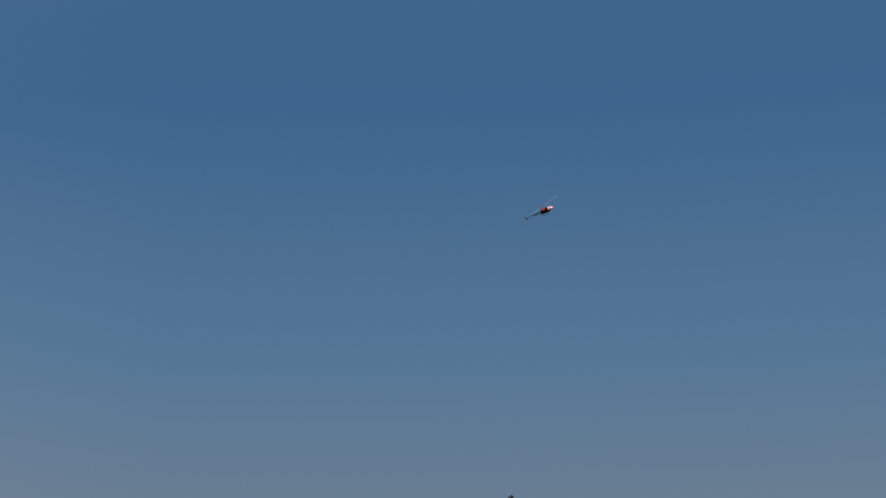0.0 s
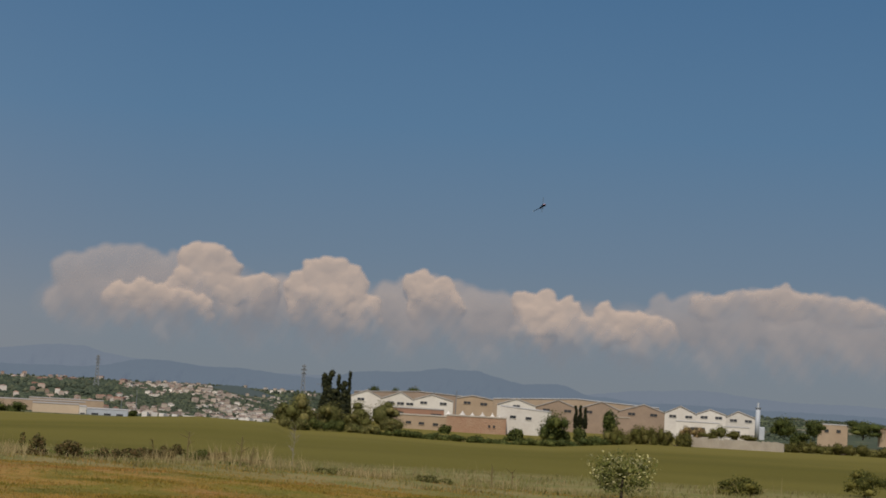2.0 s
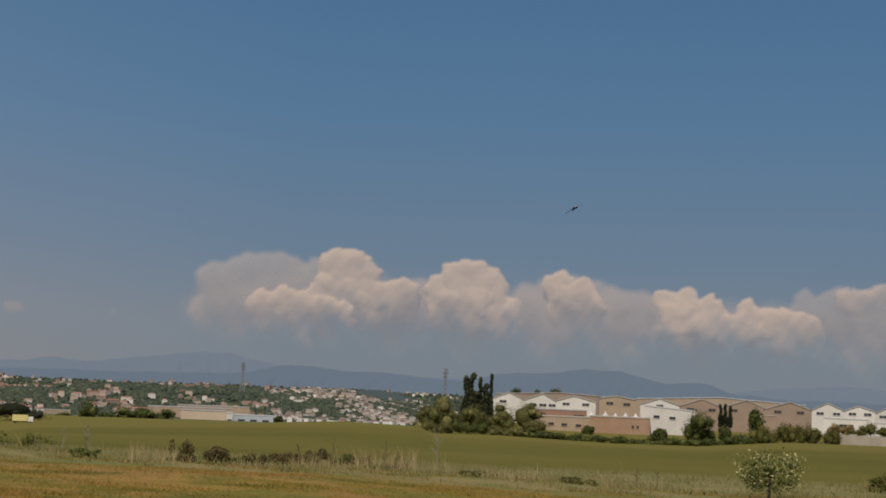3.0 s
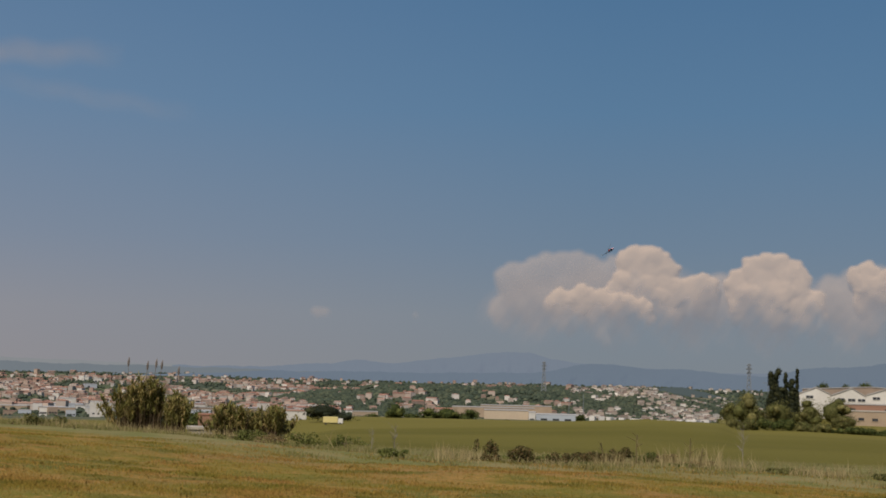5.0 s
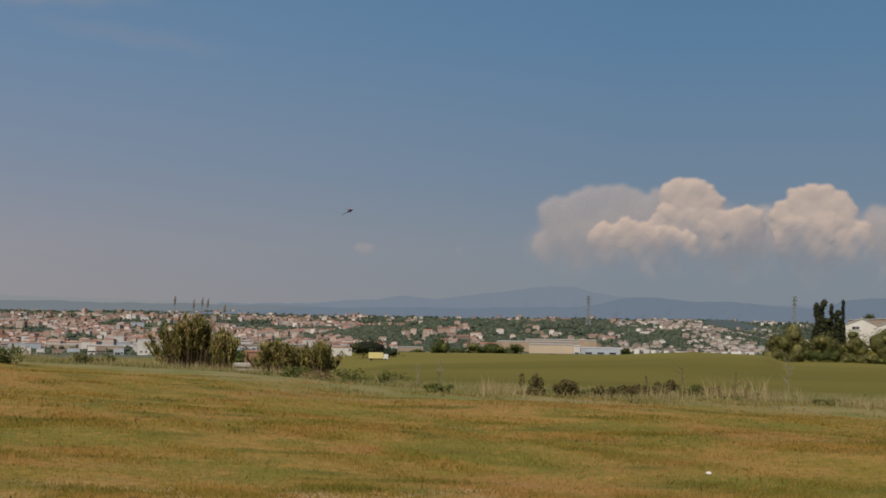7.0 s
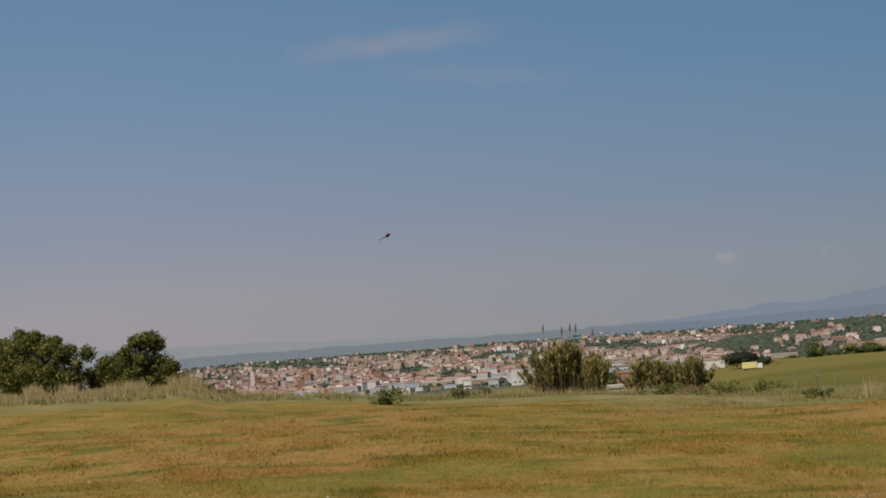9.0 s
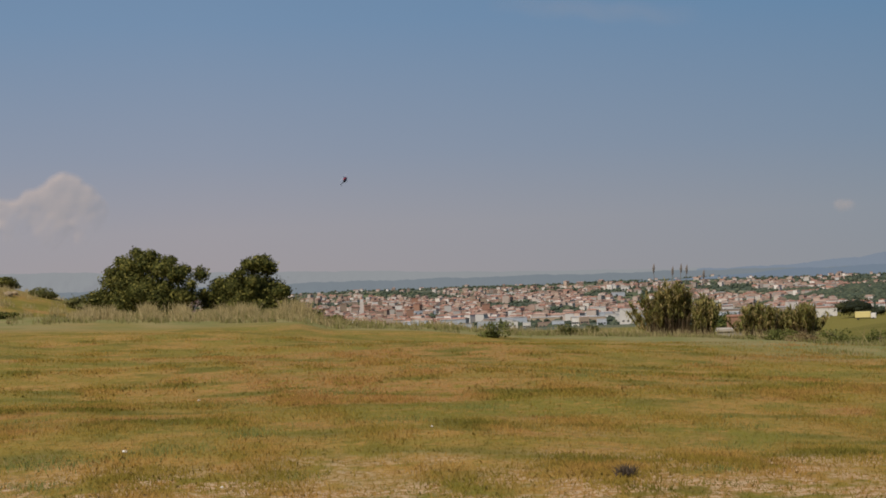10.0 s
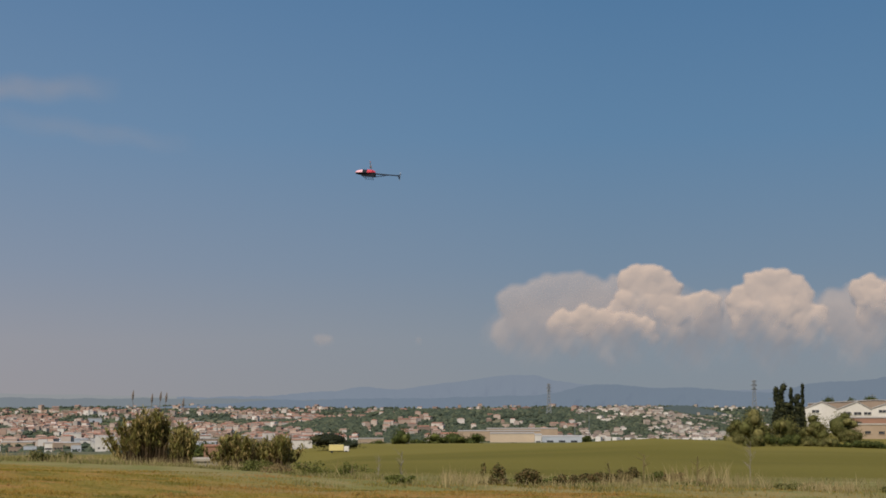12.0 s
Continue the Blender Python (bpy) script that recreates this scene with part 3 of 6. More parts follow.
# ---- clouds ----
def cloud(name, lobes, dist, floor_el, fade, label, seed, thin=0.95, sub=13, blur=0.06, swell=0.05, relief=0.62, ragged=0.45, mottle=0.0, material=None):
    """A heap of swelling puffs; lobes: bearing, elevation and radius in degrees. Its base thins out between floor_el and floor_el + fade."""
    rng = np.random.RandomState(seed)
    puffs = []
    for a, e, s in lobes:
        puffs.append((a, e, s, 0.0))
        for _ in range(sub):
            t = rng.uniform(-0.35, 1.35) * math.pi
            q = s * rng.uniform(0.22, 0.42)
            d = s * rng.uniform(0.45, 0.92)
            a1, e1 = a + d * math.cos(t), e + d * math.sin(t) * 0.92
            puffs.append((a1, e1, q, math.sqrt(max(0, s * s - d * d)) * 0.7))
            for _ in range(9):
                t2 = rng.uniform(0, 2) * math.pi
                d2, q2 = q * rng.uniform(0.4, 0.95), q * rng.uniform(0.22, 0.45)
                puffs.append((a1 + d2 * math.cos(t2), e1 + d2 * math.sin(t2), q2, math.sqrt(max(0, s * s - d * d)) * 0.7 + math.sqrt(max(0, q * q - d2 * d2)) * 0.7))
    # the softer lower body of the heap
    puffs += [(a, e - 0.75 * s, 0.9 * s, 0.0) for a, e, s in lobes if e - s > floor_el]
    p = np.array(puffs)
    step, pad = 0.03, 3.2 * blur + 0.15
    az = np.arange((p[:, 0] - p[:, 2]).min() - pad, (p[:, 0] + p[:, 2]).max() + pad, step)
    el = np.arange(floor_el - 0.3 - 4 * blur, (p[:, 1] + p[:, 2]).max() + pad, step)
    A, E = np.meshgrid(az, el)
    # ragged outlines: the puffs are looked up at places shifted by waves of several lengths
    da, de = np.zeros_like(A), np.zeros_like(A)
    for k, (size, much) in enumerate(((1.6, 0.16), (0.7, 0.09), (0.31, 0.05), (0.16, 0.028))):
        q = 2 * math.pi / size
        ph = rng.uniform(0, 6.28, 4)
        da += ragged * much * np.sin(q * (A * 0.8 + E * 0.6) + ph[0] + 1.3 * np.sin(q * 0.6 * (E - A) + ph[1]))
        de += ragged * much * np.sin(q * (A * 0.55 - E * 0.85) + ph[2] + 1.3 * np.sin(q * 0.6 * (A + E) + ph[3]))
    WA, WE = A + da, E + de
    depth = np.zeros_like(A)
    for a, e, s, ahead in p:
        i0, i1 = np.searchsorted(az, (a - s - 0.35, a + s + 0.35))
        j0, j1 = np.searchsorted(el, (e - s - 0.35, e + s + 0.35))
        if i1 <= i0 or j1 <= j0:
            continue
        d2 = s * s - (WA[j0:j1, i0:i1] - a) ** 2 - (WE[j0:j1, i0:i1] - e) ** 2
        ok = d2 > 0
        view = depth[j0:j1, i0:i1]
        view[ok] = np.maximum(view, np.sqrt(np.maximum(d2, 0)) * 0.8 + ahead)[ok]

    depth[E < floor_el - 0.25] = 0

    def soften(f, sigma):
        ky = np.fft.fftfreq(f.shape[0])[:, None] * 2 * math.pi / step
        kx = np.fft.rfftfreq(f.shape[1])[None, :] * 2 * math.pi / step
        return np.fft.irfft2(np.fft.rfft2(f) * np.exp(-0.5 * sigma ** 2 * (kx ** 2 + ky ** 2)), f.shape)

    inside = (depth > 0).astype(float)
    body = np.clip((soften(inside, blur) - 0.12) / 0.7, 0, 1)
    lump = 0.45 * soften(depth, swell) + 0.55 * soften(depth, swell * 3)
    R = dist - np.maximum(lump, 0) * dist * math.pi / 180 * relief
    ar, er = np.radians(A), np.radians(E)
    verts = np.stack([np.sin(ar) * np.cos(er) * R, np.cos(ar) * np.cos(er) * R, np.sin(er) * R + EYE[2]], -1).reshape(-1, 3)
    wave = 0.25 * np.sin(A * 2.3 + seed) + 0.12 * np.sin(A * 5.9 + E * 4) + 0.08 * np.sin(A * 13 - E * 9)
    dens = np.clip((E - floor_el + 0.1 * fade - wave * fade * 0.8) / (1.2 * fade), 0, 1)
    dens = dens * dens * (3 - 2 * dens) * body * thin * (1 - mottle * (0.5 + 0.5 * np.sin(A * 3.1 + da * 40) * np.sin(E * 5 + de * 40)))
    keep = dens > 0.004
    nj, ni = A.shape
    idx = np.arange(nj * ni).reshape(nj, ni)
    full = keep[:-1, :-1] & keep[1:, :-1] & keep[:-1, 1:] & keep[1:, 1:]
    a, b, c, d = (v[full] for v in (idx[:-1, :-1], idx[:-1, 1:], idx[1:, 1:], idx[1:, :-1]))
    tris = np.concatenate([np.stack([a, b, c], -1), np.stack([a, c, d], -1)])
    used = np.unique(tris)
    remap = np.zeros(nj * ni, dtype=np.int64)
    remap[used] = np.arange(len(used))
    me = mesh_arrays(name, verts[used], remap[tris], material or CLOUD)
    me.polygons.foreach_set("use_smooth", [True] * len(me.polygons))
    at = me.attributes.new("thickness", "FLOAT", "POINT")
    at.data.foreach_set("value", np.clip(dens, 0, 1).ravel()[used].astype(np.float32))
    ob = tagged(new(name, me), label, "cloud", "clouds")
    return ob


TALL = "heaped cumulus cloud with a bright bulging top"
FLAT = "broad grey cloud bank with a fraying edge"
cloud("cloud", [(3.45, 4.0, 0.66), (3.0, 3.9, 0.55), (4.0, 3.75, 0.6), (3.2, 3.1, 0.8), (4.3, 2.9, 0.7), (2.6, 2.7, 0.6), (5.1, 3.0, 0.55), (5.7, 3.3, 0.4)], 4780, 1.8, 1.6, TALL, 1)
cloud("cloud", [(0.6, 2.7, 0.45), (1.3, 2.85, 0.5), (1.9, 2.6, 0.45), (0.2, 2.6, 0.35), (2.7, 2.5, 0.5), (3.4, 2.4, 0.45)], 4740, 1.9, 0.9, TALL, 2)
cloud("cloud", [(-1.1, 3.3, 0.7), (-0.4, 3.42, 0.72), (0.2, 3.5, 0.72), (0.8, 3.53, 0.7), (1.3, 3.55, 0.68), (1.8, 3.5, 0.7), (2.2, 3.4, 0.75), (-0.4, 2.8, 0.8), (1.0, 2.8, 0.8), (-1.5, 2.3, 0.45)], 4830, 1.4, 1.3, FLAT, 3, 0.72, blur=0.10, swell=0.10, relief=0.5, ragged=0.6, mottle=0.1, material=CLOUD_SHADED)
cloud("cloud", [(8.0, 3.85, 0.62), (7.3, 3.7, 0.55), (8.6, 3.6, 0.55), (7.9, 3.0, 0.85), (7.0, 2.7, 0.6), (8.9, 2.6, 0.65), (7.6, 2.1, 0.6), (9.2, 2.0, 0.5), (6.7, 3.4, 0.45)], 4770, 1.6, 1.6, TALL, 4)
cloud("cloud", [(5.7, 3.05, 0.6), (6.4, 2.9, 0.7), (9.9, 3.0, 0.6), (10.6, 3.3, 0.5), (11.3, 3.5, 0.6), (12.0, 3.3, 0.5), (12.9, 3.0, 0.62), (13.9, 3.0, 0.62), (11.0, 2.6, 0.8), (12.4, 2.5, 0.8)], 4820, 1.2, 1.5, FLAT, 5, 0.70, blur=0.11, swell=0.10, relief=0.5, ragged=0.6, mottle=0.1, material=CLOUD_SHADED)
cloud("cloud", [(11.2, 3.72, 0.42), (10.7, 3.6, 0.3), (11.8, 3.6, 0.35), (11.2, 3.1, 0.6), (12.0, 2.9, 0.5)], 4790, 2.3, 1.1, TALL, 6)
cloud("cloud", [(15.5, 3.2, 0.52), (14.8, 3.1, 0.45), (16.3, 2.95, 0.5), (15.2, 2.5, 0.75), (16.4, 2.3, 0.7), (17.6, 2.85, 0.5), (18.3, 2.7, 0.5), (17.4, 2.2, 0.65), (18.9, 2.5, 0.6), (19.6, 2.3, 0.55), (14.6, 2.1, 0.4)], 4760, 1.6, 1.3, TALL, 7)
cloud("cloud", [(19.6, 3.0, 0.6), (20.6, 3.1, 0.65), (21.7, 3.2, 0.75), (22.9, 3.4, 0.75), (24.0, 3.4, 0.75), (25.2, 3.25, 0.75), (26.4, 3.1, 0.75), (27.4, 2.9, 0.7), (22.0, 2.6, 0.8), (24.0, 2.5, 0.9), (26.0, 2.4, 0.8)], 4825, 1.2, 1.5, FLAT, 8, 0.62, blur=0.09, swell=0.09, relief=0.6, ragged=0.5, mottle=0.1, material=CLOUD_SHADED)
# a separate bright cloud stands in for the bank's sunlit top
cloud("cloud", [(20.9, 3.3, 0.4), (21.4, 3.45, 0.4), (22.0, 3.58, 0.42), (22.5, 3.68, 0.42), (23.1, 3.78, 0.42), (23.7, 3.76, 0.42), (24.3, 3.74, 0.42), (24.9, 3.66, 0.42), (25.5, 3.58, 0.42), (26.2, 3.45, 0.4), (26.9, 3.3, 0.4), (22.4, 3.4, 0.4), (23.8, 3.45, 0.4), (25.2, 3.35, 0.4)], 4800, 2.9, 1.0, "long bright crest along a grey cloud bank", 13, 0.7, blur=0.06, ragged=0.6)
cloud("cloud", [(28.2, 2.5, 0.5), (29.1, 2.5, 0.55), (30.0, 2.6, 0.5), (28.7, 2.1, 0.4)], 4770, 1.5, 0.7, TALL, 9, 0.9)
cloud("cloud", [(-35.0, 3.5, 0.62), (-34.4, 3.2, 0.6), (-35.7, 3.1, 0.55), (-37.8, 3.1, 0.55), (-38.6, 3.0, 0.6), (-36.8, 2.8, 0.5), (-39.8, 3.3, 0.7), (-34.0, 2.7, 0.4), (-35.4, 2.4, 0.6), (-36.6, 2.3, 0.6), (-38.0, 2.3, 0.6), (-34.3, 2.3, 0.5)], 4780, 1.6, 1.5, TALL, 10, 0.6, blur=0.11, swell=0.07, material=CLOUD_BRIGHTENED)
cloud("cloud", [(-1.5, 2.4, 0.6), (-0.4, 2.6, 0.9), (1.2, 2.7, 1.0), (2.8, 2.6, 1.1), (4.6, 2.5, 1.1), (6.3, 2.4, 1.0), (8.0, 2.4, 1.1), (9.8, 2.4, 1.0), (11.5, 2.4, 1.1), (13.3, 2.2, 1.1), (15.2, 2.1, 1.1), (17.0, 2.0, 1.0), (19.0, 2.0, 1.1), (21, 2.2, 1.1), (23, 2.3, 1.2), (25.2, 2.2, 1.2), (27.4, 2.0, 1.1), (29.4, 1.9, 1.0)], 4860, 0.9, 1.6, "dim grey haze of cloud under the cumulus tops", 12, 0.72, blur=0.3, swell=0.4, relief=0.3, ragged=1.2, mottle=0.2, material=CLOUD_SHADED)
cloud("cloud", [(-8.0, 2.0, 0.16), (-7.7, 2.02, 0.14)], 4800, 1.8, 0.3, "small faint wisp of cloud", 11, 0.3, blur=0.09)
cloud("cloud", [(-4.6, 2.0, 0.13)], 4800, 1.8, 0.3, "small faint wisp of cloud", 14, 0.3, blur=0.09)


def wisp(az0, az1, el0, el1, wide, strength, seed):
    """A thin streak of high cloud, drawn out lengthwise."""
    na, ne = 90, 16
    A = np.linspace(az0, az1, na)[None, :] + np.zeros((ne, 1))
    mid = el0 + (el1 - el0) * (A - az0) / (az1 - az0)
    v = np.linspace(-1, 1, ne)[:, None]
    E = mid + v * wide + 0.12 * wide * np.sin(A * 3 + seed)
    u = (A - az0) / (az1 - az0)
    body = np.sin(np.pi * u) ** 0.8 * (1 - v * v) ** 2 * (0.85 + 0.15 * np.sin(A * 4 + 3 * v + seed) * np.sin(A * 1.7 - 2 * v))
    R = 4880
    ar, er = np.radians(A), np.radians(E)
    verts = np.stack([np.sin(ar) * np.cos(er) * R, np.cos(ar) * np.cos(er) * R, np.sin(er) * R + EYE[2]], -1).reshape(-1, 3)
    idx = np.arange(na * ne).reshape(ne, na)
    p, q, r, t = idx[:-1, :-1].ravel(), idx[:-1, 1:].ravel(), idx[1:, 1:].ravel(), idx[1:, :-1].ravel()
    me = mesh_arrays("cirrus_wisp", verts, np.concatenate([np.stack([p, q, r], -1), np.stack([p, r, t], -1)]), CLOUD)
    me.attributes.new("thickness", "FLOAT", "POINT").data.foreach_set("value", np.clip(body * strength, 0, 1).ravel().astype(np.float32))
    tagged(new("cirrus_wisp", me), "thin pale streak of high cirrus", "cloud", "cirrus")


wisp(-23.0, -15.0, 10.35, 10.75, 0.6, 0.32, 1)
wisp(-20.0, -12.4, 9.65, 8.8, 0.5, 0.14, 2)


# ---- vegetation ----
def leaf_cloud(lobes, count, size, rng, flat=0.6, hang=0.0):
    """Leaves (bent quads cut to triangles) scattered through ellipsoid lobes: (x, y, z, rx, ry, rz)."""
    lobes = np.asarray(lobes, float)
    vol = (lobes[:, 3] * lobes[:, 4] * lobes[:, 5]) ** (2 / 3)
    pick = rng.choice(len(lobes), count, p=vol / vol.sum())
    d = rng.normal(size=(count, 3))
    d /= np.linalg.norm(d, axis=1)[:, None]
    rad = 1 - np.abs(rng.normal(0, 0.2, count)) + 0.35 * rng.rand(count) ** 8
    rad = rad + 0.12 * np.sin(d[:, 0] * 7 + pick) * np.sin(d[:, 2] * 6 + 2 * pick)
    c = lobes[pick, :3] + d * lobes[pick, 3:] * rad[:, None]
    n = d + rng.normal(0, flat, (count, 3))
    n /= np.linalg.norm(n, axis=1)[:, None]
    u = np.cross(n, rng.normal(size=(count, 3)))
    u /= np.linalg.norm(u, axis=1)[:, None] + 1e-9
    v = np.cross(n, u)
    s = size * rng.uniform(0.5, 1.3, count)[:, None]
    quad = np.stack([c - u * s, c - v * s * 0.45 + n * s * 0.15, c + u * s, c + v * s * 0.45 + n * s * 0.15], 1)
    base = np.arange(count)[:, None] * 4
    tris = np.concatenate([base + [0, 1, 2], base + [0, 2, 3]])
    return quad.reshape(-1, 3), tris


def core(bm, lobes, shrink, rng):
    """The dark twiggy inside of a crown: rough lumps."""
    for x, y, z, rx, ry, rz in lobes:
        made = bmesh.ops.create_icosphere(bm, subdivisions=2, radius=1.0, matrix=Matrix.LocRotScale((x, y, z), None, (rx * shrink, ry * shrink, rz * shrink)))
        for v in made["verts"]:
            v.co += Vector(rng.normal(0, 0.05, 3)) * rx
    return bm


def plant(name, lobes, leaves, size, material, m, label, category, seed, group="", trunk=None, shrink=0.66, flat=0.7):
    rng = np.random.RandomState(seed)
    ob = thing(name, m, label, category, group)
    v, t = leaf_cloud(lobes, leaves, size, rng, flat)
    bm = core(bmesh.new(), lobes, shrink, rng)
    bm.verts.ensure_lookup_table()
    cv = np.array([p.co[:] for p in bm.verts])
    ct = np.array([[q.index for q in f.verts] for f in bm.faces])
    bm.free()
    part("crown", mesh_arrays("crown", np.concatenate([cv, v]), np.concatenate([ct, t + len(cv)]), material), None, ob)
    low = min(l[2] - l[5] for l in lobes)
    top = max(l[2] + l[5] for l in lobes)
    h = min(trunk or max(0.3, low + 0.5), 0.45 * top)
    bm = bmesh.new()
    wide = max(l[0] + l[3] for l in lobes)
    rr = min(max(0.012, 0.05 * wide), 0.05 * top)
    rod(bm, (0, 0, -0.3), (0.05 * wide, 0, h), rr, rr * 0.6)
    for k in range(4):
        l = lobes[(k * 3) % len(lobes)]
        rod(bm, (0.05 * wide, 0, h * 0.9), (l[0] * 0.7, l[1] * 0.7, l[2]), rr * 0.5, rr * 0.15, 6)
    part("trunk", bm, M_BARK, ob)
    return ob


def crown_lobes(w, h, z0, rng, n=9):
    """Lobes that fill a crown w wide and h high above z0, unevenly."""
    out = [(0, 0, z0 + h * 0.44, w * 0.35, w * 0.35, h * 0.43)]
    for k in range(n):
        a = rng.uniform(0, 2 * math.pi)
        d = w * rng.uniform(0.12, 0.40)
        s = rng.uniform(0.11, 0.25)
        out.append((d * math.cos(a), d * math.sin(a), z0 + h * rng.uniform(0.15, 0.92 - 0.9 * d / w), w * s, w * s, h * s * 0.9))
    return out


# ---- shrubs and reeds along the field's edge ----
for az, w, h, seed, r in ((-32.3, 5.6, 3.2, 21, 76), (-28.75, 4.7, 2.9, 22, 75)):
    rng = np.random.RandomState(seed)
    if seed == 21:
        heads = ((-1.8, 0.7, 0.65), (-1.25, 1.5, 0.62), (-0.55, 2.05, 0.62), (0.3, 2.2, 0.62), (1.05, 1.95, 0.6), (1.75, 1.7, 0.5), (2.0, 0.9, 0.55), (0, 1.1, 1.05), (0.9, 0.8, 0.85), (-0.9, 0.7, 0.85))
    else:
        heads = ((-1.55, 0.8, 0.55), (-1.1, 1.3, 0.5), (-0.45, 1.25, 0.62), (0.3, 2.05, 0.42), (0.8, 2.1, 0.45), (1.15, 1.95, 0.35), (0.6, 1.25, 0.7), (1.3, 1.0, 0.6), (1.85, 0.5, 0.45), (-0.3, 0.6, 0.8), (0.8, 0.5, 0.8))
    heads = [(x * 1.12, z * 1.24, q * 1.18) for x, z, q in heads]
    lobes = [(0, 0.6, 0.9, w * 0.38, 1.0, 1.1)]
    for x, z, q in heads:
        for _ in range(3):
            lobes.append((x + rng.normal(0, q * 0.55), rng.normal(-0.3, 0.5), z + rng.normal(0.1, q * 0.4), q * 0.42, q * 0.42, q * 0.36))
    lobes += [(x, -0.3, z, q, q, q * 0.8) for x, z, q in heads]
    plant("bush", lobes, 26000, 0.078, M_BUSH, Matrix.Translation(on_ground(az, r)), "dense dark green shrub at the edge of the mown field", "bush", seed, "field shrubs")
for az, w, h, seed, r in ((-37.05, 2.4, 0.9, 23, 98), (-38.9, 1.8, 0.5, 24, 90), (-37.35, 1.7, 0.4, 29, 68), (-35.8, 1.9, 0.8, 30, 95), (-26.6, 1.9, 0.85, 25, 72), (-25.7, 1.0, 0.6, 26, 70), (-34.5, 2.2, 1.1, 27, 92), (-33.7, 1.9, 1.2, 28, 88)):
    rng = np.random.RandomState(seed)
    plant("bush", crown_lobes(w, h, 0.0, rng, 9), 2500, 0.07, M_OLIVE if seed not in (23, 29) else M_BUSH, Matrix.Translation(on_ground(az, r, 0.22 * h)), "low olive green shrub in tall dry grass", "bush", seed, "field shrubs")
M_MARGIN = leaf_mat("margin_leaves", (0.085, 0.088, 0.028), (0.125, 0.100, 0.038), (0.24, 0.15, 0.07), 1.2)
M_RUSSET = leaf_mat("russet_leaves", (0.22, 0.18, 0.07), (0.28, 0.19, 0.085), (0.32, 0.22, 0.12), 1.2)
MARGIN = (
    (-20.05, 50, 1.15, 0.62, 31, M_SHRUB), (-17.5, 68, 1.9, 0.55, 32, M_OLIVE), (-16.7, 69, 1.2, 0.45, 42, M_OLIVE), (-10.4, 62, 1.6, 0.5, 33, M_SHRUB),
    (-9.4, 63, 1.4, 0.4, 43, M_RUSSET), (-8.35, 57, 1.5, 0.5, 49, M_SHRUB), (-6.98, 62, 1.6, 0.6, 39, M_SHRUB), (-5.25, 44, 0.9, 0.28, 46, M_SHRUB),
    (-1.85, 46, 0.75, 0.60, 34, M_MARGIN), (-0.55, 45, 0.9, 0.55, 35, M_MARGIN), (-1.15, 46, 0.8, 0.25, 44, M_SHRUB), (0.35, 50, 0.85, 0.40, 45, M_MARGIN),
    (0.95, 51, 0.95, 0.36, 36, M_MARGIN), (1.55, 52, 0.85, 0.38, 37, M_MARGIN), (2.7, 54, 0.75, 0.50, 38, M_MARGIN), (3.6, 54, 0.8, 0.34, 41, M_SHRUB),
    (4.8, 47, 1.2, 0.22, 50, M_SHRUB), (-0.1, 52, 1.1, 0.26, 53, M_SHRUB), (2.1, 53, 0.9, 0.30, 54, M_MARGIN), (1.25, 49, 0.9, 0.18, 55, M_SHRUB), (-3.0, 50, 1.3, 0.22, 56, M_SHRUB), (4.2, 55, 1.0, 0.30, 57, M_RUSSET), (5.3, 50, 1.0, 0.25, 58, M_RUSSET), (22.55, 60, 1.65, 0.78, 40, M_BUSH), (26.6, 74, 2.0, 1.25, 52, M_BUSH), (8.2, 44, 0.9, 0.22, 47, M_OLIVE), (11.8, 45, 0.9, 0.2, 48, M_OLIVE))
for az, r, w, h, seed, leaves in MARGIN:
    rng = np.random.RandomState(seed)
    lobes = [(rng.normal(0, w * 0.24), rng.normal(0, 0.2), h * rng.uniform(0.1, 0.85) ** 1.4, w * rng.uniform(0.1, 0.22), 0.2, h * rng.uniform(0.12, 0.3)) for _ in range(14)]
    dense = leaves in (M_BUSH, M_MARGIN)
    if leaves is M_BUSH:
        lobes = crown_lobes(w, h * 1.05, 0.0, rng, 12)
    plant("bush", lobes, (3000 if leaves is M_BUSH else 1300) if dense else 1100, 0.045, leaves, Matrix.Translation(on_ground(az, r)), "dark rounded bush in the field margin" if dense else "sprawling weedy bush in the field margin", "bush", seed, "margin bushes", shrink=0.6 if leaves is M_BUSH else 0.2 if dense else 0.12, flat=1.0)


def blossom_bush():
    rng = np.random.RandomState(51)
    lobes = crown_lobes(2.1, 1.35, 0.1, rng, 16)
    ob = plant("flowering_bush", lobes, 2300, 0.045, M_SHRUB, Matrix.Translation(on_ground(18.4, 43)), "loose green bush covered in cream white blossom", "bush", 51, shrink=0.2, flat=0.9)
    v, t = leaf_cloud(lobes[1:], 650, 0.042, rng, 1.2)
    part("blossom", mesh_arrays("blossom", v * [1.1, 1.1, 1.08], t, M_BLOSSOM), None, ob, "cream white blossom")


blossom_bush()


def sapling(az, r, h, seed):
    """A leafless sapling: a thin stem with fine bare twigs."""
    rng = np.random.RandomState(seed)
    ob = thing("sapling", Matrix.Translation(on_ground(az, r)), "thin leafless grey sapling in the field margin", "sapling")
    part("stem", rod(bmesh.new(), (0, 0, -0.1), (0.04, 0, h), 0.011, 0.004, 6), M_TWIG, ob)
    for k in range(26):
        z = h * rng.uniform(0.2, 0.95)
        a, l = rng.uniform(0, 6.28), h * rng.uniform(0.1, 0.3)
        part("twig", rod(bmesh.new(), (0.04 * z / h, 0, z), (l * math.cos(a) * 0.7, l * math.sin(a) * 0.7, z + l * 0.7), 0.006, 0.003, 4), M_TWIG, ob)


